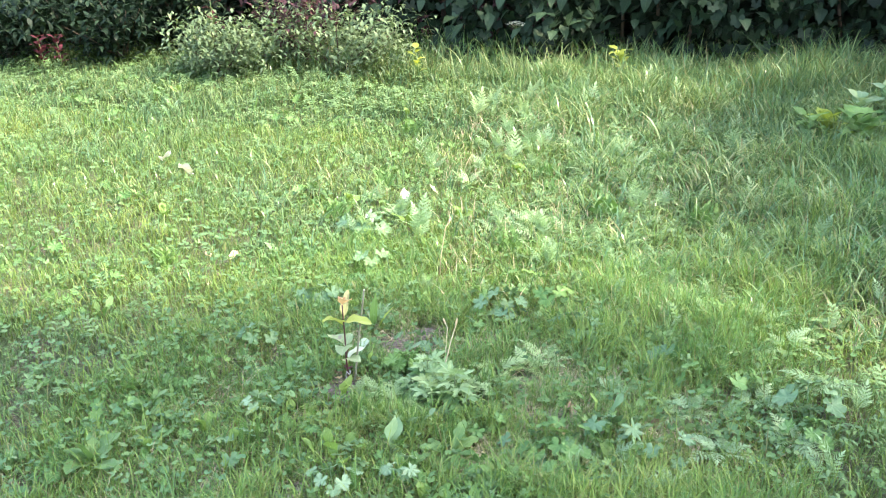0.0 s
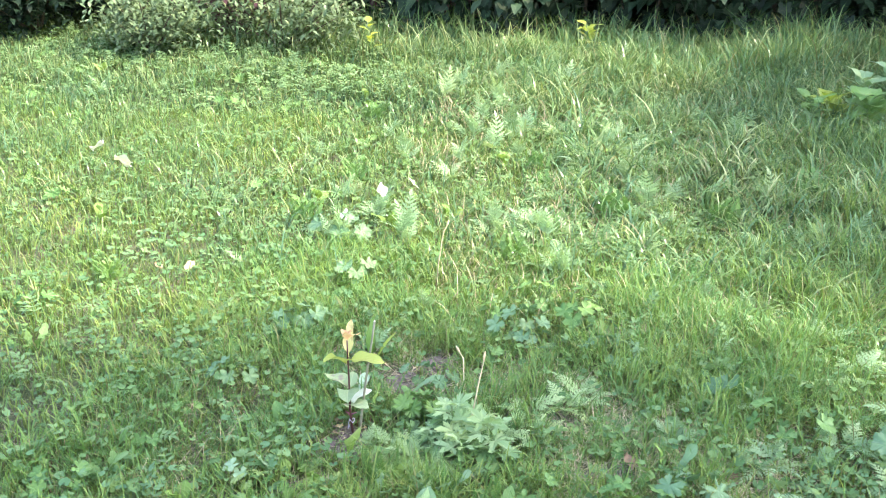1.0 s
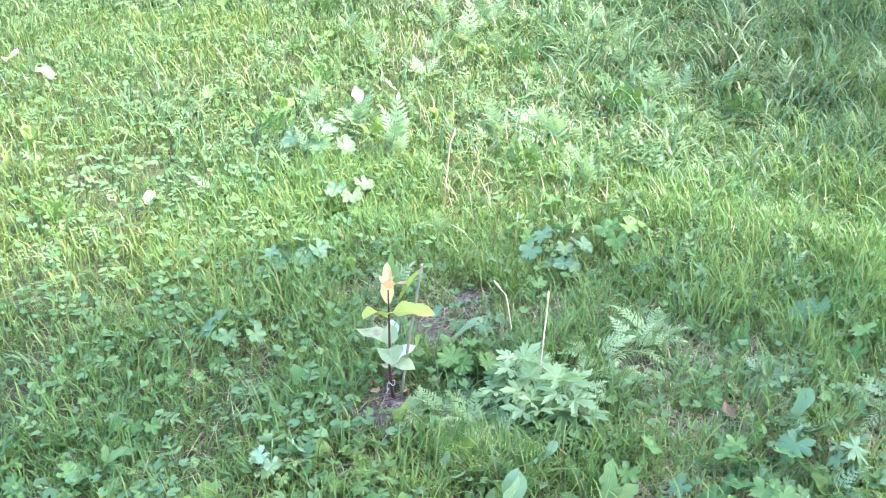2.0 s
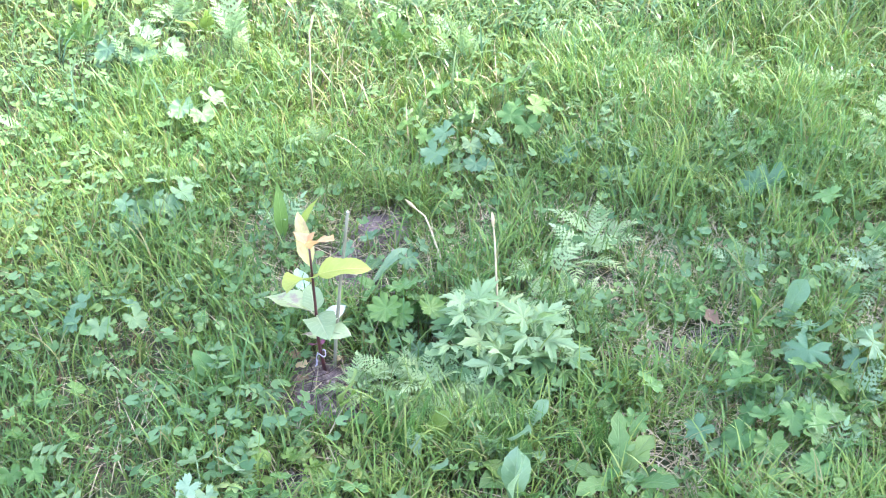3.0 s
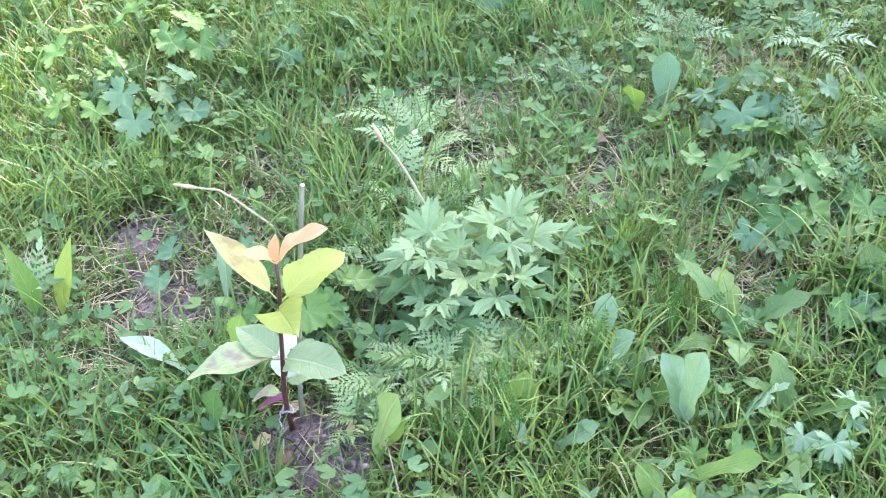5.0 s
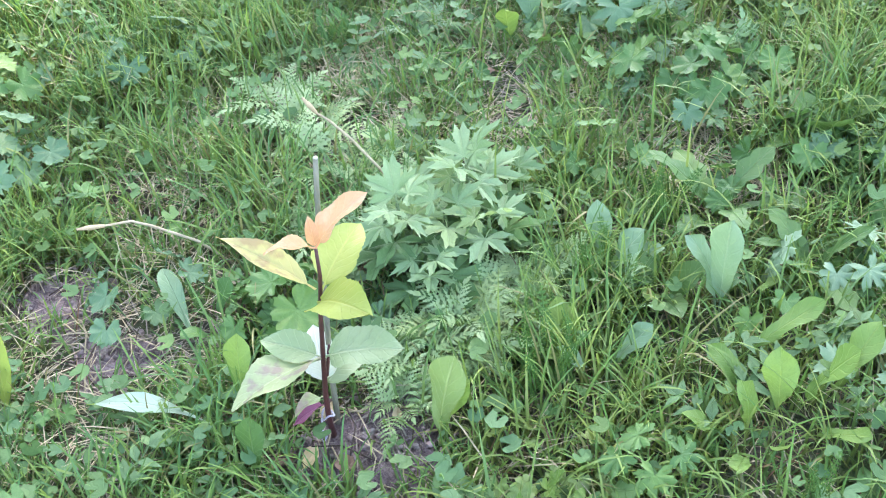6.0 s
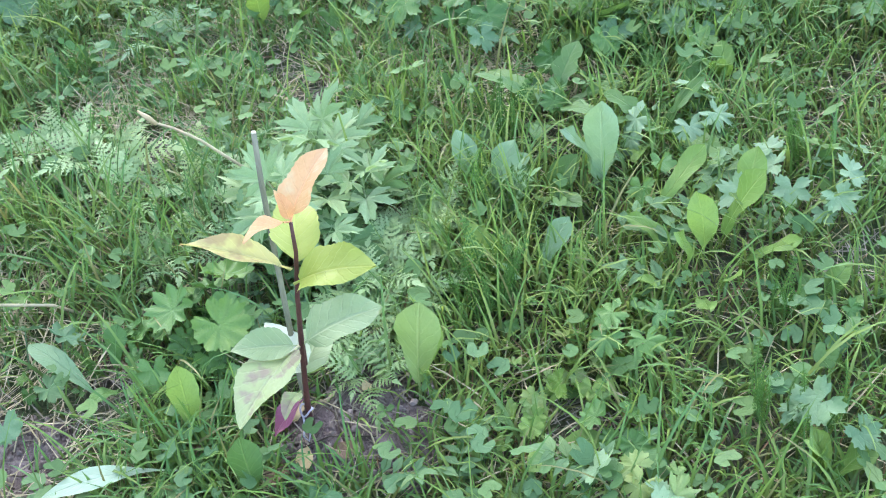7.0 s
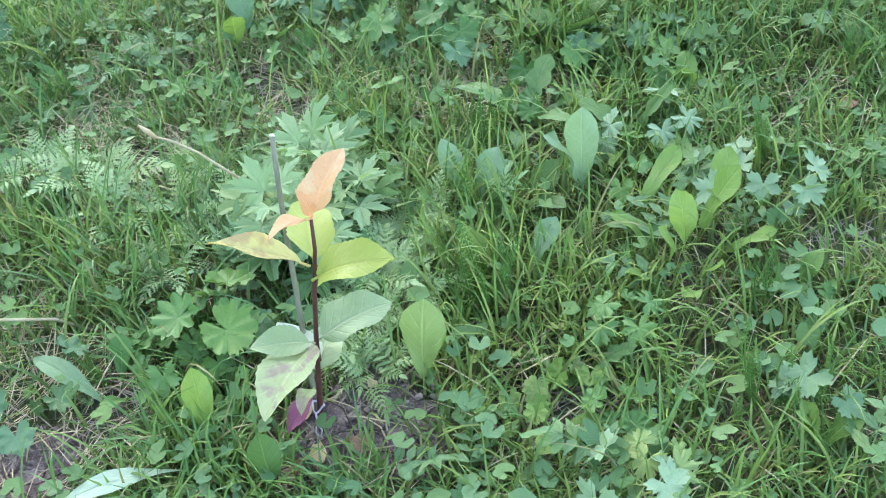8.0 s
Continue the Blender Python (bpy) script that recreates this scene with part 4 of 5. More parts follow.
def build_shrub(x, y, radius, tall, leaves, size, material, label, seed, name="shrub"):
    rng = np.random.default_rng(seed)
    root = thing(name, x, y, label, "shrub")
    tips = []
    for i in range(11):
        a = rng.uniform(0, 6.28)
        r = radius * rng.uniform(0.3, 1.0)
        h = tall * rng.uniform(0.55, 1.0)
        pts = [(math.cos(a) * r * f ** 0.9, math.sin(a) * r * f ** 0.9, h * f ** 0.8 - 0.02) for f in (0, 0.25, 0.5, 0.75, 1.0)]
        tips.append(pts)
        part("branch", fast_mesh("branch", *tube(pts, np.linspace(0.008, 0.002, 5), 5), M_STEM_DARK), root)
    pick = rng.integers(0, 11, leaves)
    f = rng.uniform(0.2, 1.05, leaves) ** 0.8
    pts = np.array(tips)
    seg = np.clip(f * 4, 0, 3.999)
    i0 = seg.astype(int)
    p = pts[pick, i0] + (pts[pick, i0 + 1] - pts[pick, i0]) * (seg - i0)[:, None]
    p = p + rng.normal(0, 0.2 * radius, (leaves, 3)) * (1.2, 1, 0.6)
    p[:, 2] = np.maximum(p[:, 2], 0.02)
    scatter("foliage", cheap_leaf(0.5, 3, 0.25, 0.8, "pointed", 0.25, seed), p[:, 0], p[:, 1], p[:, 2], rng.uniform(0, 6.28, leaves), rng.normal(0.1, 0.6, leaves), rng.uniform(0.6, 1.2, leaves) * size,
            material, "", "", "stuff", root)
    return root


build_hedge()
build_shrub(-2.70, 4.15, 0.48, 0.42, 2600, 0.052, M_SHRUB, "low straggling shrub with pale green leaves before the hedge", 3)
build_shrub(-1.95, 4.55, 0.60, 0.46, 3000, 0.055, M_SHRUB, "wide low shrub with grey-green leaves before the hedge", 4)
build_shrub(-2.35, 4.75, 0.45, 0.62, 700, 0.070, M_HEDGE_RED, "shrub with dull reddish leaves beside the hedge", 6)
# these shrubs carry the corner's shade in their dark leaf colour
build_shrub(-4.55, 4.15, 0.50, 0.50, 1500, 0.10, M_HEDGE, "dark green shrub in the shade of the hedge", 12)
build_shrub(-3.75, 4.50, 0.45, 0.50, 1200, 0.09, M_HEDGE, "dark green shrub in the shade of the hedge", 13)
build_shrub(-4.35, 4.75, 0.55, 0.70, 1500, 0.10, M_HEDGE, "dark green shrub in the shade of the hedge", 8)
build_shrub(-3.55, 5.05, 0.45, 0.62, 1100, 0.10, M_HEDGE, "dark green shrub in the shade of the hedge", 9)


# ---- weeds, one by one ----
def rosette(name, x, y, kind, material, leaves, size, label, category, seed, elev=(10, 45), wide=1.0, group="", arc=(0, 360), leaf_name="leaf"):
    """A plant whose leaves spring from one point on the ground."""
    rng = np.random.default_rng(seed)
    root = thing(name, x, y, label, category, group)
    for k in range(leaves):
        az = arc[0] + (arc[1] - arc[0]) * (k + rng.uniform(0.1, 0.9)) / leaves
        leaf(root, kind, material, (rng.normal(0, 0.006), rng.normal(0, 0.006), -0.004), az, rng.uniform(*elev), size * rng.uniform(0.75, 1.15), wide * rng.uniform(0.9, 1.1), rng.normal(0, 12), int(rng.integers(0, 4)), leaf_name)
    return root


def clump(name, x, y, kind, material, leaves, tall, label, category, seed, spread=0.05, group="", tip=25):
    """A plant whose leaves stand on stalks of their own."""
    rng = np.random.default_rng(seed)
    root = thing(name, x, y, label, category, group)
    leaves = round(leaves * (1.4 if x < 0.6 else 1.0))
    for k in range(leaves):
        a = 360 * (k + rng.uniform(0, 0.8)) / leaves
        r = 1.15 * spread * rng.uniform(0.1, 1.0)
        at = (math.cos(radians(a)) * r, math.sin(radians(a)) * r, -0.004)
        leaf(root, kind, material, at, a, -abs(rng.normal(tip * 0.6, tip * 0.5)), tall * rng.uniform(0.7, 1.2), rng.uniform(0.9, 1.1), rng.normal(0, 8), int(rng.integers(0, 4)))
    return root


def single(root, kind, material, base, tip, wide=1.0, roll=0.0, variant=0, name="leaf", label=""):
    """A leaf laid from base to tip."""
    d = Vector(tip) - Vector(base)
    shape(kind, variant, material)
    ty, tz = TIPS[(kind, variant, material.name)]
    az = math.degrees(math.atan2(d.y, d.x))
    el = math.degrees(math.atan2(d.z, math.hypot(d.x, d.y))) - math.degrees(math.atan2(tz, ty))
    return leaf(root, kind, material, base, az, el, d.length / math.hypot(ty, tz), wide, roll, variant, name, label)


def build_sapling():
    root = thing("sapling", 0.0, 0.0, "young sapling with dark red stem and orange and yellow leaves", "sapling")
    root.location.z = 0.0
    stem = [(0.002, 0.004, -0.02), (-0.004, 0.0, 0.045), (-0.006, -0.006, 0.09), (-0.004, -0.015, 0.152), (-0.003, -0.024, 0.21), (-0.002, -0.034, 0.262), (-0.002, -0.037, 0.298)]
    part("stem", fast_mesh("stem", *tube(stem, [0.0040, 0.0033, 0.0029, 0.0026, 0.0023, 0.0020, 0.0016], 9), M_STEM_RED), root, label="dark red woody stem")
    part("twig_stub", fast_mesh("twig_stub", *tube([(-0.004, -0.012, 0.118), (0.004, -0.014, 0.136), (0.009, -0.016, 0.152)], [0.0024, 0.002, 0.0014], 6), M_STEM_RED), root, label="short dark side twig")
    top, node2, node3, node4 = stem[6], (-0.002, -0.030, 0.240), (-0.003, -0.025, 0.226), (-0.004, -0.013, 0.146)
    single(root, "sap", M_SAP_ORANGE, top, (0.040, -0.078, 0.338), 1.0, -10, 1, label="upright young orange leaf")
    single(root, "sap", M_SAP_ORANGE, top, (-0.026, 0.004, 0.304), 0.85, 15, 2, label="small curled orange leaf")
    single(root, "sap", M_SAP_ORANGE, top, (0.012, -0.030, 0.325), 0.6, 0, 3, label="tiny folded orange leaf")
    single(root, "sap", M_SAP_YELLOW, (-0.003, -0.026, 0.244), (-0.016, 0.054, 0.312), 0.46, -12, 0, label="pale yellow leaf with a brown blotch")
    single(root, "sap", M_SAP_LIME, node2, (0.094, -0.030, 0.246), 0.80, 10, 1, label="yellow-green leaf")
    single(root, "sap", M_SAP_LIME, node3, (-0.045, -0.102, 0.262), 0.86, 10, 2, label="yellow-green leaf")
    single(root, "sap", M_SAP_OLD, node4, (-0.094, 0.042, 0.150), 0.95, 14, 1, label="large pale leaf with a grey-brown centre")
    single(root, "sap", M_SAP_GREEN, node4, (0.014, -0.097, 0.153), 1.0, 4, 2, label="broad soft green leaf")
    single(root, "sap", M_SAP_GREEN, node4, (-0.010, 0.050, 0.166), 1.0, -12, 0, label="soft green leaf")
    single(root, "sap", M_SAP_GREEN, (-0.005, -0.006, 0.10), (0.050, -0.035, 0.105), 1.0, 5, 3, label="soft green leaf")
    single(root, "sap", M_SAP_PALE_LIT, (-0.004, -0.008, 0.098), (0.048, 0.022, 0.132), 0.85, 0, 2, label="pale leaf turned to show its underside, coloured whiter as if sunlit")
    single(root, "sap", M_SAP_PURPLE, (-0.003, 0.0, 0.068), (-0.022, 0.036, 0.040), 1.0, 10, 1, label="small purple leaf")
    single(root, "sap", M_SAP_OLD, (-0.003, 0.0, 0.080), (-0.035, 0.02, 0.080), 0.8, 10, 3, label="small pale leaf")
    return root


def build_soil_patch(px, py, radius, crumbs, twigs, label, seed):
    rng = np.random.default_rng(seed)
    root = thing("soil_patch", px, py, label, "soil")
    root.location.z = 0.0
    n, m = 40, 14
    verts, uvs, quads, tris = [(0, 0, float(height(px, py)) + 0.004)], [(0.5, 0.5)], [], []
    for j in range(1, m + 1):
        for i in range(n):
            a = 2 * math.pi * i / n
            r = radius * j / m * (1 + 0.22 * math.sin(a * 3 + seed) * j / m + 0.1 * math.sin(a * 7))
            x, y = math.cos(a) * r, math.sin(a) * r
            lump = 0.012 * (float(lattice(x, y, 0.018, 3)) - 0.5) + 0.008 * (float(lattice(x, y, 0.007, 5)) - 0.5)
            z = float(height(x + px, y + py)) + lump * (1 - (j / m) ** 4) + 0.001 - 0.018 * (j / m) ** 6
            verts.append((x, y, z))
            uvs.append((x * 5 + 0.5, y * 5 + 0.5))
    for i in range(n):
        tris.append((0, 1 + i, 1 + (i + 1) % n))
        for j in range(m - 1):
            a, b = 1 + j * n + i, 1 + j * n + (i + 1) % n
            quads.append((a, a + n, b + n, b))
    part("soil", fast_mesh("soil", np.array(verts), [np.array(quads), np.array(tris)], np.array(uvs), M_SOIL), root)
    bm = bmesh.new()
    bmesh.ops.create_icosphere(bm, subdivisions=1, radius=1)
    for v in bm.verts:
        v.co *= 1 + 0.35 * (noise.noise(v.co * 1.7))
        v.co.z *= 0.7
    me = bpy.data.meshes.new("crumb")
    bm.to_mesh(me)
    bm.free()
    me.materials.append(M_CRUMB)
    for k in range(crumbs):
        a, r = rng.uniform(0, 6.28), radius * math.sqrt(rng.random())
        x, y = math.cos(a) * r, math.sin(a) * r
        s = 0.0014 + 0.0045 * rng.random() ** 3
        z = float(height(x + px, y + py)) + s * 0.3
        part("crumb", me, root, pose(x, y, z, *rng.uniform(0, 360, 3)) @ Matrix.Scale(s, 4))
    for k in range(twigs):
        a, r = rng.uniform(0, 6.28), 0.92 * radius * math.sqrt(rng.random())
        x, y = math.cos(a) * r, math.sin(a) * r
        d, long = rng.uniform(0, 6.28), rng.uniform(0.02, 0.07) if k % 4 else rng.uniform(0.07, 0.12)
        z = float(height(x + px, y + py)) + 0.006
        pts = [(x, y, z), (x + math.cos(d) * long * 0.5, y + math.sin(d) * long * 0.5, z + rng.uniform(0, 0.008)), (x + math.cos(d + 0.3) * long, y + math.sin(d + 0.3) * long, z + 0.12 * long)]
        part("twig", fast_mesh("twig", *tube(pts, [0.0011, 0.001, 0.0007], 4), M_STEM_DARK if k % 3 == 1 else M_STRAW), root)


def build_stake():
    root = thing("garden_stake", 0.012, 0.006, "thin weathered grey stick stuck in the soil beside the sapling", "stake")
    root.location.z = 0.0
    pts = [(0.0, 0.0, -0.03), (0.012, -0.004, 0.08), (0.028, -0.012, 0.20), (0.044, -0.019, 0.30), (0.051, -0.024, 0.349)]
    part("stick", fast_mesh("stick", *tube(pts, [0.0034, 0.0032, 0.0029, 0.0027, 0.0026], 8), M_STAKE), root)
    part("cut_tip", fast_mesh("cut_tip", *tube([pts[4], (0.0515, -0.0243, 0.3505)], [0.0025, 0.0022], 8), M_PALE), root, label="pale cut end")
    twine = thing("twine_tie", -0.001, 0.002, "loop of pale twine tied round the sapling's stem", "twine")
    twine.location.z = 0.0
    ring = [(0.0065 * math.cos(t) - 0.002, 0.0065 * math.sin(t) - 0.001, 0.050 + 0.004 * math.sin(2 * t)) for t in np.linspace(0, 4 * math.pi, 30)]
    part("loop", fast_mesh("loop", *tube(ring, [0.0011] * 30, 5), M_TWINE), twine)
    end = [(-0.009, 0.003, 0.05), (-0.013, 0.004, 0.036), (-0.012, 0.001, 0.024), (-0.016, 0.004, 0.018), (-0.013, 0.008, 0.022), (-0.011, 0.006, 0.03)]
    part("loose_end", fast_mesh("loose_end", *tube(end, [0.0011] * 6, 5), M_TWINE), twine)


def build_seed_stem(x, y, top, bend, label, seed):
    """A dry grass stem with a bent end."""
    root = thing("dry_grass_stem", x, y, label, "grass stem")
    pts = [(0, 0, -0.01), (top[0] * 0.35, top[1] * 0.35, top[2] * 0.5), (top[0] * 0.8, top[1] * 0.8, top[2] * 0.88), top, (top[0] + bend[0] * 0.5, top[1] + bend[1] * 0.5, top[2] + bend[2] * 0.3), (top[0] + bend[0], top[1] + bend[1], top[2] + bend[2])]
    part("stalk", fast_mesh("stalk", *tube(pts, [0.0020, 0.0020, 0.0018, 0.0017, 0.0015, 0.0010], 5), M_STRAW), root)
    head = [pts[4], tuple(0.5 * (a + b) for a, b in zip(pts[4], pts[5])), pts[5]]
    part("seed_head", fast_mesh("seed_head", *tube(head, [0.0022, 0.0036, 0.0014], 6), M_HUSK), root, label="pale dry seed head")
    return root


def build_cut_shoot(x, y, tall, leaves, size, seed):
    rng = np.random.default_rng(seed)
    root = thing("cut_leaf_weed", x, y, "leafy weed shoot with pale deeply cut leaves", "weed", "cut-leaved weed shoots")
    pts = [(0, 0, -0.01), (0.003, 0.002, tall * 0.5), (0.0, 0.0, tall)]
    part("stalk", fast_mesh("stalk", *tube(pts, [0.0032, 0.003, 0.0022], 6), M_STEM_GREEN), root)
    for k in range(leaves):
        f = k / (leaves - 1)
        z = tall * (0.25 + 0.75 * f ** 0.7)
        # lower leaves get the darker green, standing in for shade inside the bush
        leaf(root, "cut", M_CUT if f > 0.45 else M_CUT_SHADED, (0, 0, z), k * 137.5 + rng.uniform(-15, 15), 2 + 38 * f ** 3 + rng.normal(0, 7), size * (1.08 - 0.3 * f) * rng.uniform(0.82, 1.12), 1.0, rng.normal(0, 12), k % 4)
    return root


build_soil_patch(0.0, -0.048, 0.092, 290, 26, "dug grey-brown soil round the sapling's foot", 21)
build_soil_patch(0.12, 0.45, 0.065, 160, 22, "bare pinkish-brown soil with dry bits between the weeds", 22)
build_soil_patch(0.04, 0.32, 0.055, 160, 22, "bare grey-brown soil with dry bits between the weeds", 23)
build_sapling()
build_stake()
build_seed_stem(0.305, -0.02, (0.009, 0.130, 0.190), (0.0, 0.030, 0.030), "dry straw-coloured grass stem bent at its tip", 1)
build_seed_stem(0.24, 0.25, (-0.03, 0.12, 0.075), (-0.035, 0.06, 0.005), "thin dry grass stem leaning over bare soil", 2)
build_seed_stem(-0.02, 0.98, (0.01, 0.06, 0.20), (0.01, 0.03, 0.03), "pale dry grass stem among the weeds", 3)

# the pale bush of cut leaves behind the sapling
for x, y, tall, count, size, seed in ((0.258, 0.010, 0.122, 11, 0.074, 1), (0.362, -0.040, 0.108, 11, 0.078, 2), (0.305, -0.085, 0.078, 8, 0.070, 3), (0.225, -0.035, 0.072, 8, 0.066, 4), (0.315, 0.030, 0.085, 7, 0.070, 5), (0.405, -0.075, 0.07, 7, 0.07, 6), (0.29, -0.035, 0.095, 7, 0.068, 7)):
    build_cut_shoot(x, y, tall, count, size, seed)
for k, (x, y, size) in enumerate(((0.195, -0.09, 0.09), (0.235, -0.13, 0.09), (0.165, -0.075, 0.085), (0.28, -0.155, 0.085), (0.12, -0.06, 0.085), (0.06, -0.06, 0.07), (0.15, -0.115, 0.075), (0.205, -0.15, 0.075))):
    rosette("cow_parsley", x, y, "arched", M_FERN_YOUNG, 14, size * 1.0, "young cow parsley with finely divided pale leaves", "cow parsley", 30 + k, (10, 42), 1.0, "cow parsley plants", leaf_name="frond")
for k, (x, y, size, count) in enumerate(((0.43, 0.22, 0.12, 6), (0.40, 0.12, 0.11, 6), (0.47, 0.06, 0.10, 5), (0.46, 0.15, 0.10, 5), (0.52, 0.26, 0.13, 7), (0.56, 0.33, 0.13, 6), (0.30, 0.15, 0.11, 6), (0.37, 0.04, 0.12, 5),
                                         (1.20, 0.86, 0.135, 7), (1.32, 0.70, 0.135, 7), (0.87, -0.19, 0.12, 6), (0.55, 2.50, 0.2, 8), (0.33, 2.43, 0.2, 8), (0.27, 1.46, 0.16, 7), (0.36, 1.3, 0.15, 6), (1.1, 1.65, 0.135, 7), (1.3, 1.72, 0.135, 7),
                                         (-0.55, 1.40, 0.13, 7), (-0.42, 1.55, 0.12, 6), (-0.72, 0.98, 0.10, 6), (1.16, -0.08, 0.128, 7), (1.24, 0.26, 0.128, 7), (1.03, -0.34, 0.128, 7), (1.05, 0.12, 0.120, 7), (1.35, 0.05, 0.128, 7), (1.42, 0.45, 0.135, 7), (0.92, 0.38, 0.112, 6), (1.2, 0.6, 0.128, 7), (0.8, 0.2, 0.105, 6), (1.45, 0.85, 0.135, 7), (0.87, 2.0, 0.17, 7), (0.7, 1.75, 0.16, 7))):
    rosette("cow_parsley", x, y, "arched", M_FERN_YOUNG if k < 8 else M_PARSLEY, count, size * (0.92 if k < 8 else 1.0), "cow parsley plant with feathery divided leaves", "cow parsley", 60 + k, (12, 40) if k < 8 else (4, 34), 1.0, "cow parsley plants", leaf_name="frond")
for k, (x, y, size) in enumerate(((0.30, 2.74, 0.20), (0.45, 2.68, 0.21), (0.60, 2.90, 0.20), (0.14, 2.95, 0.20), (0.42, 2.98, 0.2), (0.20, 1.62, 0.16), (0.08, 1.50, 0.15), (0.35, 1.56, 0.16), (0.26, 1.36, 0.15), (0.66, 1.22, 0.15), (-0.25, 2.15, 0.16), (-0.62, 1.80, 0.15), (1.05, 1.10, 0.14), (-0.2, 3.3, 0.2))):
    rosette("cow_parsley", x, y, "parsley", M_PARSLEY, 10, size * 0.75, "cow parsley with broad feathery leaves lying over the grass", "cow parsley", 500 + k, (10, 34), 1.0, "cow parsley plants", leaf_name="frond")
for k, (x, y) in enumerate(((0.123, -0.212), (0.15, -0.195), (0.44, -0.26), (0.41, -0.28), (-0.12, -0.46), (-0.10, -0.44), (0.1, -0.19), (0.30, -0.24), (0.03, -0.5), (0.25, -0.6))):
    rosette("yarrow", x, y, "yarrow", M_YARROW, 5, 0.115, "yarrow with narrow feathery leaves in the grass", "yarrow", 90 + k, (25, 75), 1.0, "yarrow plants", leaf_name="frond")

# sorrel and dandelion with large leaves
root = thing("sorrel", 0.022, -0.112, "sorrel with one broad upright light green leaf", "sorrel", "sorrel plants")
single(root, "sorrel", M_BROAD, (0, 0, -0.005), (0.035, -0.018, 0.105), 1.3, 0, 1)
single(root, "sorrel", M_SORREL, (0, -0.004, -0.005), (0.028, -0.035, 0.08), 0.6, 0, 2)
root = thing("sorrel", 0.275, -0.368, "sorrel with a pair of tall upright light green leaves", "sorrel", "sorrel plants")
single(root, "sorrel", M_DOCK, (0, 0, -0.005), (0.012, -0.006, 0.132), 1.05, 0, 0)
single(root, "sorrel", M_DOCK, (0, 0.004, -0.005), (0.01, 0.035, 0.105), 1.0, 10, 3)
root = thing("sorrel", 0.15, -0.45, "sorrel clump with many oval light green leaves", "sorrel", "sorrel plants")
for base, tip, wide, v in (((0.04, 0.05, 0.02), (0.085, -0.03, 0.085), 0.88, 0), ((0.0, -0.02, 0.0), (0.003, -0.07, 0.105), 1.02, 1), ((-0.015, 0.0, 0), (0.0, 0.0, 0.092), 1.09, 2), ((-0.04, 0.03, 0), (-0.038, 0.035, 0.075), 1.16, 3),
                           ((-0.06, 0.0, 0), (-0.09, -0.015, 0.05), 1.09, 1), ((-0.05, 0.04, 0), (-0.07, 0.09, 0.05), 0.95, 0), ((-0.07, 0.02, 0), (-0.12, 0.03, 0.04), 0.95, 2), ((0.0, 0.03, 0), (0.02, 0.075, 0.06), 0.95, 3),
                           ((0.02, -0.05, 0), (0.07, -0.09, 0.08), 0.88, 2), ((-0.03, -0.03, 0), (-0.06, -0.09, 0.055), 0.88, 0)):
    single(root, "sorrel", M_SORREL, base, tip, wide, 0, v)
root = thing("dock_leaf_plant", 0.30, -0.225, "dock with broad pale grey-green leaves", "dock")
for base, tip, wide, v in (((0, 0, 0), (0.055, 0.016, 0.085), 1.0, 0), ((-0.02, 0, 0), (0.01, -0.05, 0.085), 1.05, 2), ((0.03, -0.01, 0), (0.03, -0.07, 0.045), 0.9, 3)):
    single(root, "sorrel", M_DOCK, base, tip, wide, 0, v)
root = thing("dock_leaf_plant", 0.15, -0.26, "dock with pale leaves spread low in the grass", "dock")
for base, tip, wide, v in (((0, 0, 0), (-0.015, 0.045, 0.060), 1.0, 0), ((0, 0, 0), (0.035, -0.05, 0.065), 1.0, 1)):
    single(root, "sorrel", M_DOCK, base, tip, wide, 0, v)
root = thing("long_leaf_plant", -0.03, 0.135, "plant with one long pale arching leaf over the soil", "plant")
single(root, "strap", M_MINT, (0, 0, 0.022), (-0.020, 0.140, 0.038), 1.0, 8, 0, label="long pale mint-green leaf")
single(root, "sorrel", M_SORREL, (0.05, -0.01, -0.005), (0.07, -0.012, 0.10), 0.9, 10, 1)
root = thing("long_leaf_plant", 0.14, 0.28, "plant with a long grey-green leaf lying on bare soil", "plant")
single(root, "strap", M_BLUE, (-0.05, -0.05, 0.01), (0.03, 0.03, 0.04), 1.1, 0, 1)
single(root, "sorrel", M_MANTLE, (-0.01, -0.06, 0.0), (0.02, -0.075, 0.055), 1.4, 0, 1)
single(root, "sorrel", M_MANTLE, (-0.03, -0.07, 0.0), (-0.07, -0.05, 0.04), 1.3, 0, 2)
root = thing("dark_leaf_plant", -0.07, 0.06, "plant with a dark upright leaf close by the sapling", "plant")
single(root, "sorrel", M_DANDELION, (0, 0, -0.005), (0.015, 0.0, 0.085), 1.1, 0, 1)
single(root, "sorrel", M_DANDELION, (0, 0, -0.005), (-0.03, 0.015, 0.05), 1.0, 0, 2)
root = thing("blue_leaf_plant", 0.82, 0.01, "plant with a broad blue-grey upright leaf", "plant")
single(root, "sorrel", M_BLUE, (0, 0, 0), (0.045, 0.02, 0.105), 1.3, 0, 0, label="blue-grey leaf")
single(root, "sorrel", M_SORREL, (-0.03, 0.03, 0), (-0.05, 0.03, 0.09), 1.1, 0, 2)
single(root, "sorrel", M_BLUE, (0.02, -0.03, 0), (0.05, -0.09, 0.09), 1.2, 0, 1)
root = thing("yellow_leaf_plant", -0.06, 0.40, "weed with a slanting yellow-green leaf by bare soil", "plant")
single(root, "narrow", M_LIME, (0, 0, 0), (0.06, 0.02, 0.10), 1.6, 0, 0)
single(root, "narrow", M_SORREL, (-0.02, 0.02, 0), (-0.02, 0.05, 0.13), 1.3, 0, 1)

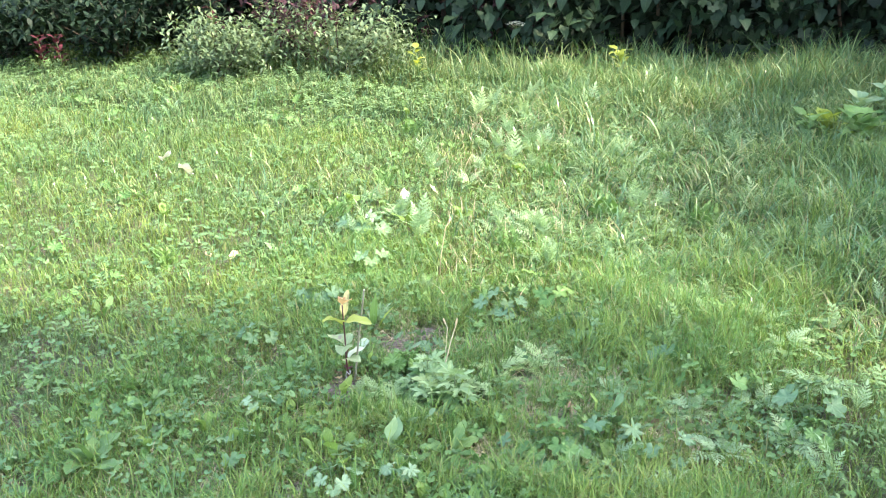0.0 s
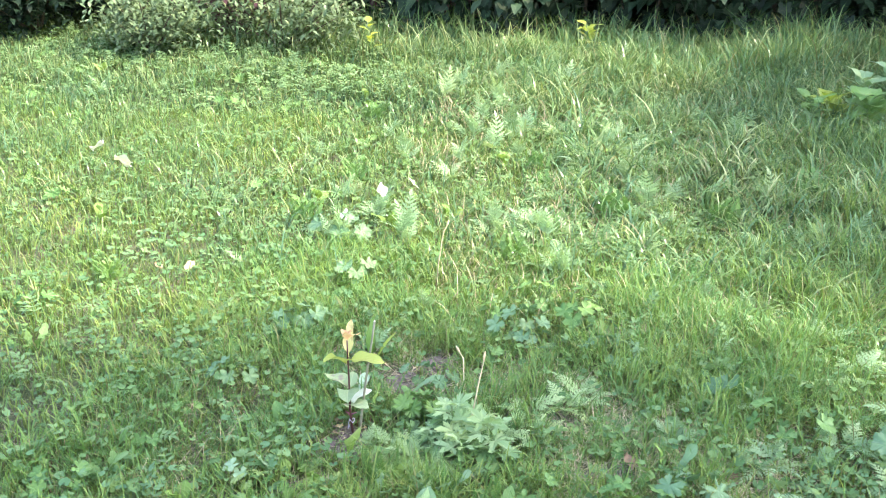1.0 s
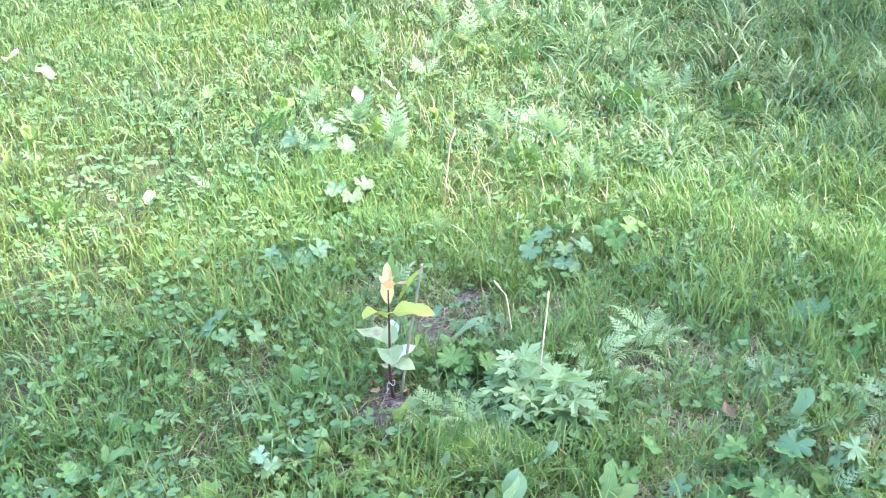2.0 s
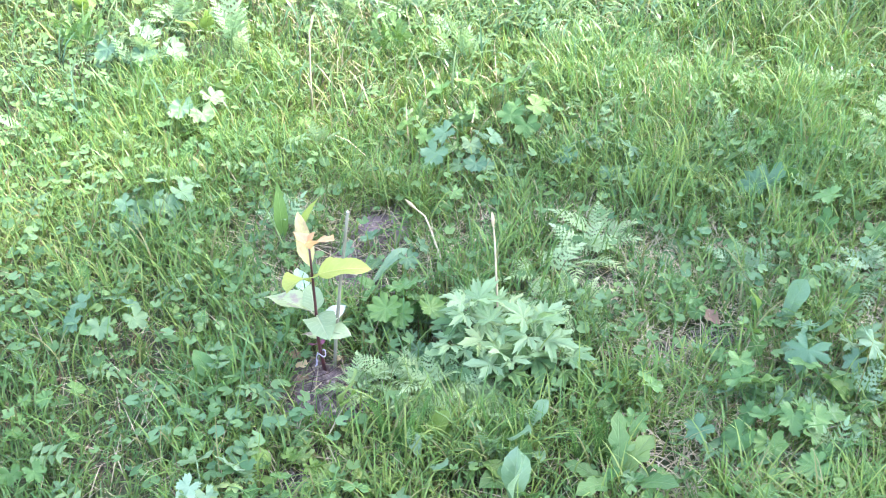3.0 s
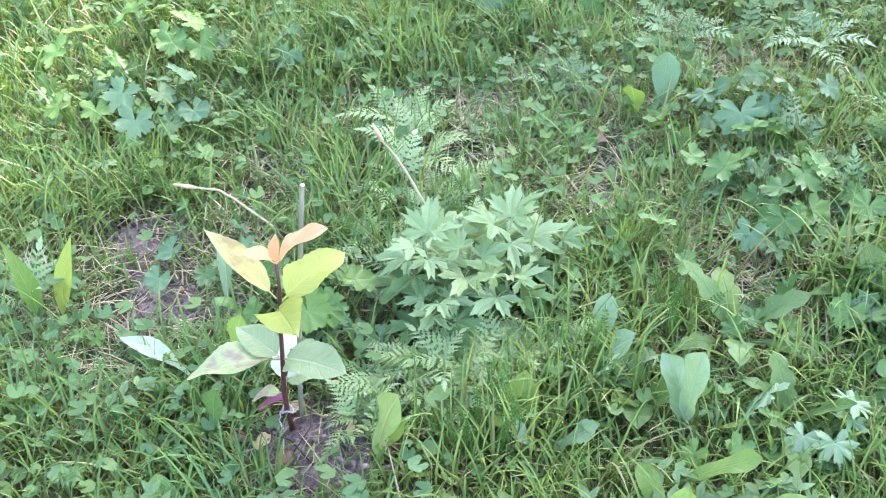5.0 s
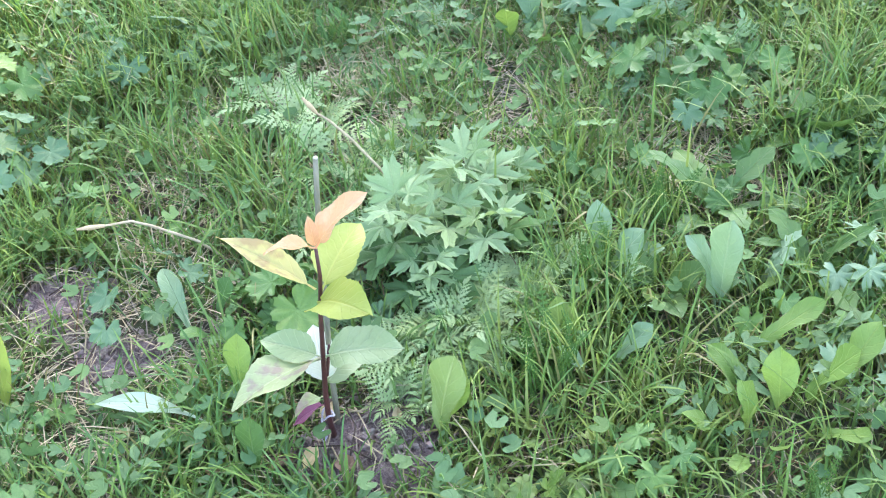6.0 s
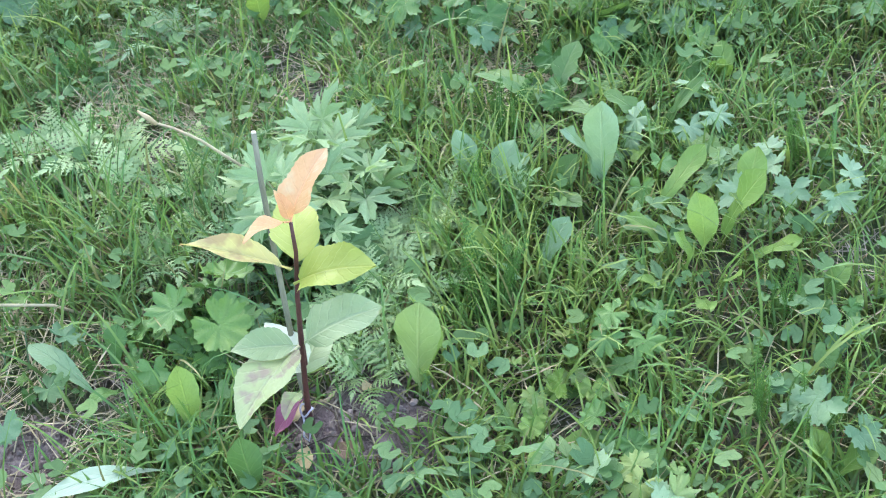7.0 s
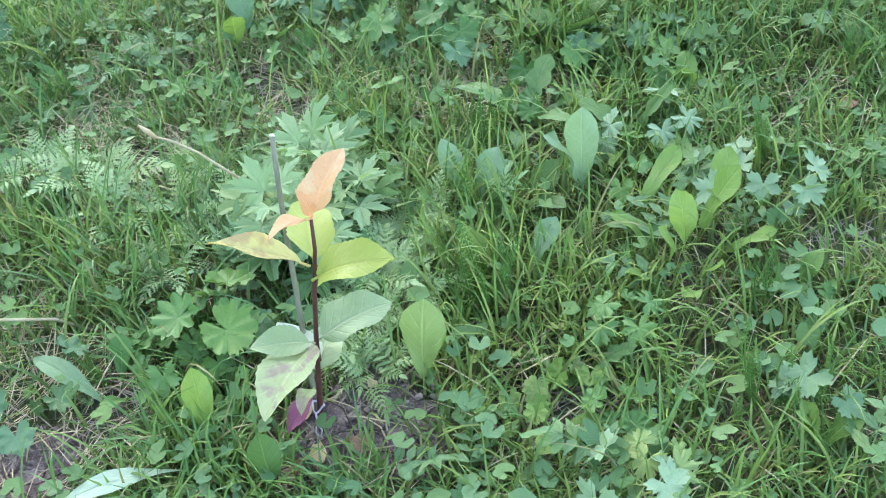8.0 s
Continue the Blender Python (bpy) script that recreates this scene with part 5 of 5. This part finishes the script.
for k, (x, y, size, count, mat_) in enumerate(((0.29, -0.295, 0.08, 4, M_DANDELION), (0.443, -0.331, 0.12, 6, M_DANDELION), (-0.19, 0.0, 0.075, 5, M_MANTLE), (-0.20, -0.13, 0.07, 5, M_MANTLE), (-0.087, -0.223, 0.055, 2, M_SORREL),
                                              (0.0, -0.29, 0.07, 3, M_DANDELION), (0.05, -0.56, 0.055, 4, M_MANTLE), (0.18, -0.56, 0.055, 4, M_DANDELION), (-0.49, -0.677, 0.12, 7, M_DANDELION), (-0.50, -0.35, 0.10, 6, M_DANDELION),
                                              (0.87, -0.19, 0.075, 6, M_DANDELION), (-1.04, 0.19, 0.10, 6, M_DANDELION), (0.16, -0.20, 0.08, 4, M_SORREL), (0.36, -0.46, 0.11, 6, M_DANDELION), (0.62, -0.45, 0.11, 6, M_DANDELION), (-0.37, 0.55, 0.10, 5, M_BLUE), (-0.41, 0.44, 0.09, 4, M_BLUE))):
    rosette("dandelion", x, y, "dandelion" if k % 2 else "plantain", mat_, count, size, "low rosette of broad toothed green leaves in the grass", "weed", 120 + k, (12, 55), 1.1, "leaf rosettes")

# round and lobed leaves on stalks
for k, (x, y, kind, mat_, count, tall, spread) in enumerate((
        (0.155, 0.115, "mantle", M_MANTLE, 7, 0.065, 0.035), (0.072, 0.103, "maple", M_MANTLE, 3, 0.045, 0.02), (0.185, 0.065, "mantle", M_BLUE, 5, 0.04, 0.03), (0.125, 0.335, "ivy", M_BLUE, 6, 0.05, 0.05),
        (0.135, 0.145, "maple", M_MANTLE, 5, 0.055, 0.03), (0.29, -0.425, "maple", M_MANTLE, 4, 0.055, 0.03), (0.350, -0.495, "hand", M_DOCK, 5, 0.060, 0.035), (0.37, -0.49, "ivy", M_MANTLE, 4, 0.045, 0.03),
        (0.20, -0.585, "maple", M_DOCK, 8, 0.055, 0.055), (0.035, -0.34, "hand", M_MANTLE, 4, 0.05, 0.03), (-0.02, -0.295, "ivy", M_SORREL, 4, 0.035, 0.02), (-0.150, -0.315, "hand", M_BROAD, 3, 0.050, 0.02),
        (-0.185, -0.295, "maple", M_DOCK, 3, 0.065, 0.02), (-0.135, -0.50, "maple", M_BLUE, 3, 0.06, 0.03), (0.01, -0.20, "ivy", M_BROAD, 5, 0.03, 0.03), (0.01, -0.255, "ivy", M_BROAD, 5, 0.03, 0.03), (-0.04, -0.22, "ivy", M_SORREL, 5, 0.03, 0.03),
        (0.70, -0.28, "ivy", M_MANTLE, 8, 0.062, 0.07), (0.75, -0.22, "maple", M_MANTLE, 8, 0.070, 0.07), (0.70, -0.08, "maple", M_MANTLE, 5, 0.06, 0.05), (0.575, -0.43, "ivy", M_MANTLE, 5, 0.055, 0.04),
        (0.53, -0.53, "ivy", M_MANTLE, 5, 0.055, 0.04), (0.56, -0.57, "mantle", M_BLUE, 5, 0.055, 0.04), (0.58, -0.47, "ivy", M_BLUE, 4, 0.05, 0.03), (0.33, 0.71, "maple", M_BLUE, 7, 0.085, 0.06), (0.48, 0.83, "maple", M_MANTLE, 5, 0.09, 0.06),
        (0.615, 0.575, "hand", M_BLUE, 6, 0.08, 0.05), (0.81, -0.04, "maple", M_MANTLE, 6, 0.055, 0.06), (0.77, -0.18, "maple", M_BLUE, 6, 0.052, 0.06), (0.66, -0.24, "maple", M_BLUE, 5, 0.065, 0.05), (0.495, -0.17, "maple", M_MANTLE, 4, 0.06, 0.03),
        (-0.35, 0.57, "maple", M_BLUE, 6, 0.07, 0.05), (-0.395, 0.165, "maple", M_BLUE, 5, 0.06, 0.04), (-0.50, 1.35, "ivy", M_BLUE, 8, 0.08, 0.10), (-0.30, 0.98, "ivy", M_BLUE, 6, 0.07, 0.06), (0.13, 0.142, "ivy", M_MANTLE, 4, 0.05, 0.03),
        (0.36, 0.63, "ivy", M_BLUE, 4, 0.055, 0.06), (0.57, 0.72, "maple", M_BLUE, 4, 0.06, 0.06), (0.26, 0.52, "ivy", M_MANTLE, 4, 0.05, 0.05), (0.32, 0.88, "maple", M_MANTLE, 4, 0.08, 0.05), (-0.37, 0.55, "maple", M_BLUE, 5, 0.06, 0.04), (0.27, 0.74, "maple", M_MANTLE, 4, 0.07, 0.05), (1.07, 0.54, "maple", M_MANTLE, 6, 0.08, 0.06),
        (1.1, 0.3, "maple", M_MANTLE, 6, 0.085, 0.08), (1.0, -0.12, "maple", M_BLUE, 6, 0.08, 0.08), (0.98, 0.45, "ivy", M_BLUE, 6, 0.09, 0.06), (1.4, 0.25, "ivy", M_BLUE, 6, 0.09, 0.07), (-0.49, -0.18, "maple", M_MANTLE, 5, 0.06, 0.05), (-0.62, -0.4, "ivy", M_MANTLE, 6, 0.05, 0.06), (0.79, -0.36, "mantle", M_MANTLE, 6, 0.06, 0.05), (0.85, -0.10, "hand", M_BLUE, 5, 0.09, 0.04))):
    clump("round_leaf_weed" if kind in ("mantle", "ivy") else "lobed_leaf_weed", x, y, kind, mat_, count, tall, "low weed with rounded scalloped leaves" if kind in ("mantle", "ivy") else "weed with lobed green leaves on thin stalks",
          "weed", 200 + k, spread, "stalked weeds")


def build_scattered_weeds():
    """The rest of the low weeds, from a few plants copied over the ground."""
    rng = np.random.default_rng(77)
    spare = (0.9, -0.95)
    kinds = [clump("round_leaf_weed", *spare, "mantle", M_MANTLE, 5, 0.05, "low weed with rounded scalloped leaves", "weed", 301, 0.04, "stalked weeds"),
             clump("round_leaf_weed", 0.75, -0.95, "ivy", M_MANTLE, 6, 0.042, "low weed with rounded scalloped leaves", "weed", 302, 0.05, "stalked weeds"),
             clump("lobed_leaf_weed", 0.6, -1.0, "maple", M_MANTLE, 4, 0.05, "weed with lobed green leaves on thin stalks", "weed", 303, 0.03, "stalked weeds"),
             rosette("dandelion", 0.45, -1.0, "dandelion", M_DANDELION, 6, 0.10, "low rosette of broad toothed green leaves in the grass", "weed", 304, (10, 50), 1.1, "leaf rosettes"),
             rosette("yarrow", 0.3, -1.0, "yarrow", M_YARROW, 5, 0.09, "yarrow with narrow feathery leaves in the grass", "yarrow", 305, (20, 70), 1.0, "yarrow plants", leaf_name="frond"),
             rosette("cow_parsley", 1.1, -0.9, "parsley", M_PARSLEY, 5, 0.11, "cow parsley plant with feathery divided leaves", "cow parsley", 306, (20, 60), 1.0, "cow parsley plants", leaf_name="frond"),
             rosette("sorrel", 1.2, -0.8, "sorrel", M_SORREL, 4, 0.09, "sorrel with oval light green leaves in the grass", "sorrel", 307, (25, 75), 1.2, "sorrel plants"),
             rosette("ground_elder", 1.3, -0.9, "elder", M_MANTLE, 5, 0.12, "ground elder with toothed leaflets in threes", "ground elder", 308, (25, 65), 1.0, "ground elder plants")]
    x, y = field(330, -0.7, 1.35, -1.0, 1.25, rng, lambda x, y: np.hypot(x + 0.02, y + 0.03) > 0.2)
    x2, y2 = field(420, -3.6, 2.2, -0.8, 4.3, rng, lambda x, y: ~((x > -0.7) & (x < 1.35) & (y < 1.25)))
    x3, y3 = field(140, -0.7, 1.9, 1.1, 4.8, rng)
    for px, py in list(zip(x3, y3))[:75]:
        k = 5 if rng.random() < 0.7 else 7
        copy_thing(kinds[k], pose(px, py, float(height(px, py)) + 0.02, rng.normal(0, 6), rng.normal(0, 6), rng.uniform(0, 360)) @ Matrix.Scale(rng.uniform(1.0, 1.7), 4))
    for px, py, grow in [(a, b, 0.78) for a, b in zip(x, y)][:185] + [(a, b, 1.15) for a, b in zip(x2, y2)][:215]:
        side = float(ramped(px, -0.4, 0.5))
        odds = np.array([1.2, 1.5, 1.2, 0.7 + 0.4 * (1 - side), 0.6, 0.5 + 0.9 * side, 0.5, 0.4 + 0.8 * side])
        k = int(rng.choice(8, p=odds / odds.sum()))
        size = grow * rng.uniform(0.6, 1.15)
        copy_thing(kinds[k], pose(px, py, float(height(px, py)), rng.normal(0, 5), rng.normal(0, 5), rng.uniform(0, 360)) @ Matrix.Scale(size, 4))


build_scattered_weeds()

# ---- farther plants and fallen leaves ----
FALLEN = [(-0.41, 1.69, M_WHITE_LEAF, 0.075), (-0.31, 1.87, M_WHITE_LEAF, 0.065), (-1.57, 1.77, M_WHITE_LEAF, 0.12), (-1.84, 1.92, M_WHITE_LEAF, 0.11), (-0.52, 1.44, M_WHITE_LEAF, 0.055), (-0.47, 1.40, M_WHITE_LEAF, 0.045),
          (-0.035, 0.035, M_BROWN_LEAF, 0.040), (-0.03, -0.015, M_BROWN_LEAF, 0.035), (0.015, 0.03, M_PEACH_LEAF, 0.032), (0.03, -0.06, M_PEACH_LEAF, 0.018), (-0.883, 0.85, M_PEACH_LEAF, 0.06), (-0.968, 0.851, M_PEACH_LEAF, 0.045),
          (-0.06, 0.115, M_BROWN_LEAF, 0.045), (-0.01, 0.145, M_BROWN_LEAF, 0.035), (-0.055, 0.015, M_PEACH_LEAF, 0.03), (0.95, 0.02, M_BROWN_LEAF, 0.06), (0.72, 0.03, M_BROWN_LEAF, 0.05), (0.36, -0.75, M_BROWN_LEAF, 0.05)]
for k, (x, y, mat_, size) in enumerate(FALLEN):
    tone = {M_WHITE_LEAF: "bleached white", M_PEACH_LEAF: "faded peach", M_BROWN_LEAF: "dead brown"}[mat_]
    ob = new("fallen_leaf", shape("fallen", k % 4, mat_))
    lift = 0.045 if mat_ is M_WHITE_LEAF else 0.02
    ob.matrix_basis = pose(x, y, float(height(x, y)) + lift * (1 if y > 0.5 else 0.3), 25 if mat_ is M_WHITE_LEAF else 5, 8, 40 + 67 * k) @ Matrix.Scale(size, 4)
    tagged(ob, f"{tone} fallen leaf lying on the grass", "leaf", "fallen leaves")

rosette("burdock", 1.40, 3.2, "simple", M_BLUE, 11, 0.22, "large-leaved grey-green plant in the tall grass", "plant", 403, (15, 60), 1.3)


def sprig(x, y, tall, count, size, material, label, seed, category="plant"):
    rng = np.random.default_rng(seed)
    root = thing("leafy_sprig", x, y, label, category)
    pts = [(0, 0, -0.01), (-0.01, 0, tall * 0.5), (-0.04, 0, tall)]
    part("stalk", fast_mesh("stalk", *tube(pts, [0.004, 0.0035, 0.002], 5), M_STEM_GREEN), root)
    for k in range(count):
        f = 0.3 + 0.7 * k / count
        leaf(root, "simple", material, (-0.04 * f * f, 0, tall * f), 137 * k, rng.uniform(5, 40), size * rng.uniform(0.8, 1.1), 1.2, 0, k % 4)


sprig(1.47, 3.45, 0.20, 16, 0.16, M_LIME, "broad-leaved bright yellow-green plant in the tall grass", 21)
sprig(1.64, 3.62, 0.28, 20, 0.14, M_DOCK, "broad-leaved grey-green plant in the tall grass", 22)
sprig(1.80, 3.75, 0.32, 20, 0.15, M_DOCK, "broad-leaved grey-green plant in the tall grass", 24)
sprig(1.62, 3.30, 0.26, 16, 0.18, M_MANTLE, "broad-leaved green plant in the tall grass", 25)
sprig(1.36, 3.30, 0.24, 11, 0.13, M_MANTLE, "broad-leaved green plant in the tall grass", 23)
sprig(0.05, 4.98, 0.24, 10, 0.12, M_LIME, "upright sprig with bright yellow leaves below the hedge", 1)
sprig(-1.28, 4.40, 0.26, 7, 0.09, M_LIME, "sprig with bright yellow leaves in the grass", 2)
sprig(-3.88, 4.90, 0.40, 6, 0.10, M_LIME, "sprig with yellow leaves before the dark shrubs", 3)
for k, (x, y) in enumerate(((-3.98, 3.85), (-3.88, 3.92), (-3.0, 4.62), (-2.05, 5.0))):
    sprig(x, y, 0.28 if k < 2 else 0.6, 14, 0.085, M_RED, "plant with dark red leaves before the hedge", 10 + k)


def build_umbel(x, y, tall):
    root = thing("umbel_flower", x, y, "white umbel flower on a thin stalk before the hedge", "flower")
    pts = [(0, 0, -0.01), (0.01, 0, tall * 0.5), (0.02, 0, tall)]
    part("stalk", fast_mesh("stalk", *tube(pts, [0.004, 0.003, 0.002], 5), M_STEM_GREEN), root)
    rng = np.random.default_rng(4)
    for k in range(14):
        a, r = k * 2.4, 0.016 * math.sqrt(k)
        end = (0.02 + math.cos(a) * r, math.sin(a) * r, tall + 0.05 - 6 * r * r)
        ray = part("ray", fast_mesh("ray", *tube([pts[2], end], [0.0012, 0.0008], 4), M_STEM_GREEN), root)
        m = 14
        p = rng.normal(0, 0.008, (m, 3)) * (1, 1, 0.3) + np.array(end)
        scatter("florets", cheap_leaf(0.9, 2, 0.1, 0.2), p[:, 0], p[:, 1], p[:, 2], rng.uniform(0, 6.28, m), rng.normal(0.2, 0.3, m), np.full(m, 0.010), M_PETAL, "", "", "stuff", ray)


build_umbel(-0.77, 5.02, 0.32)


# ---- unseen trees added beside the path, so that their crowns shade the grass ----
def build_shade_tree(x, y, crown_at, radii, leaves, seed):
    rng = np.random.default_rng(seed)
    root = thing("tree", x, y, "unseen broad-leaved tree added to shade the grass", "tree")
    cx, cy, cz = crown_at[0] - x, crown_at[1] - y, crown_at[2]
    trunk = [(0, 0, -0.1), (0.02, 0.03, 0.8), (0.06 * cx, 0.06 * cy, 1.9), (0.35 * cx, 0.35 * cy, cz - radii[2] * 0.9), (0.8 * cx, 0.8 * cy, cz)]
    part("trunk", fast_mesh("trunk", *tube(trunk, [0.17, 0.13, 0.11, 0.09, 0.04], 10), M_STEM_DARK), root)
    ends = []
    for k in range(16):
        a, u = k * 2.4, rng.uniform(0.45, 0.85)
        tip = (cx + math.cos(a) * radii[0] * u, cy + math.sin(a) * radii[1] * u, cz + radii[2] * rng.uniform(-0.5, 0.6))
        foot = trunk[3]
        mid = tuple(0.5 * (p + q) + rng.normal(0, 0.12) for p, q in zip(foot, tip))
        part("limb", fast_mesh("limb", *tube([foot, mid, tip], [0.055, 0.035, 0.012], 6), M_STEM_DARK), root)
        ends.append(tip)
    d = rng.normal(0, 1, (leaves, 3))
    d /= np.linalg.norm(d, axis=1)[:, None]
    ragged = 0.72 + 0.5 * lattice(d[:, 0] * 3 + d[:, 2], d[:, 1] * 3, 0.8, seed + 3)
    p = np.array((cx, cy, cz)) + d * np.array(radii) * (ragged * rng.uniform(0.2, 1.0, leaves) ** 0.6)[:, None]
    keep = lattice(p[:, 0] + p[:, 2], p[:, 1] - 0.6 * p[:, 2], 0.5, seed) > 0.2
    p = p[keep]
    n = len(p)
    scatter("crown", cheap_leaf(0.7, 2, 0.2, 0.6, "pointed", 0.2, seed, 1), p[:, 0], p[:, 1], p[:, 2], rng.uniform(0, 6.28, n), rng.normal(0, 0.7, n), rng.uniform(0.10, 0.2, n), M_HEDGE, "crown of small green leaves", "", "stuff", root)


build_shade_tree(4.3, -0.6, (3.65, -0.05, 4.6), (1.85, 1.38, 1.0), 13500, 51)
build_shade_tree(6.3, 3.4, (5.7, 3.7, 4.6), (1.5, 2.4, 0.9), 8200, 52)
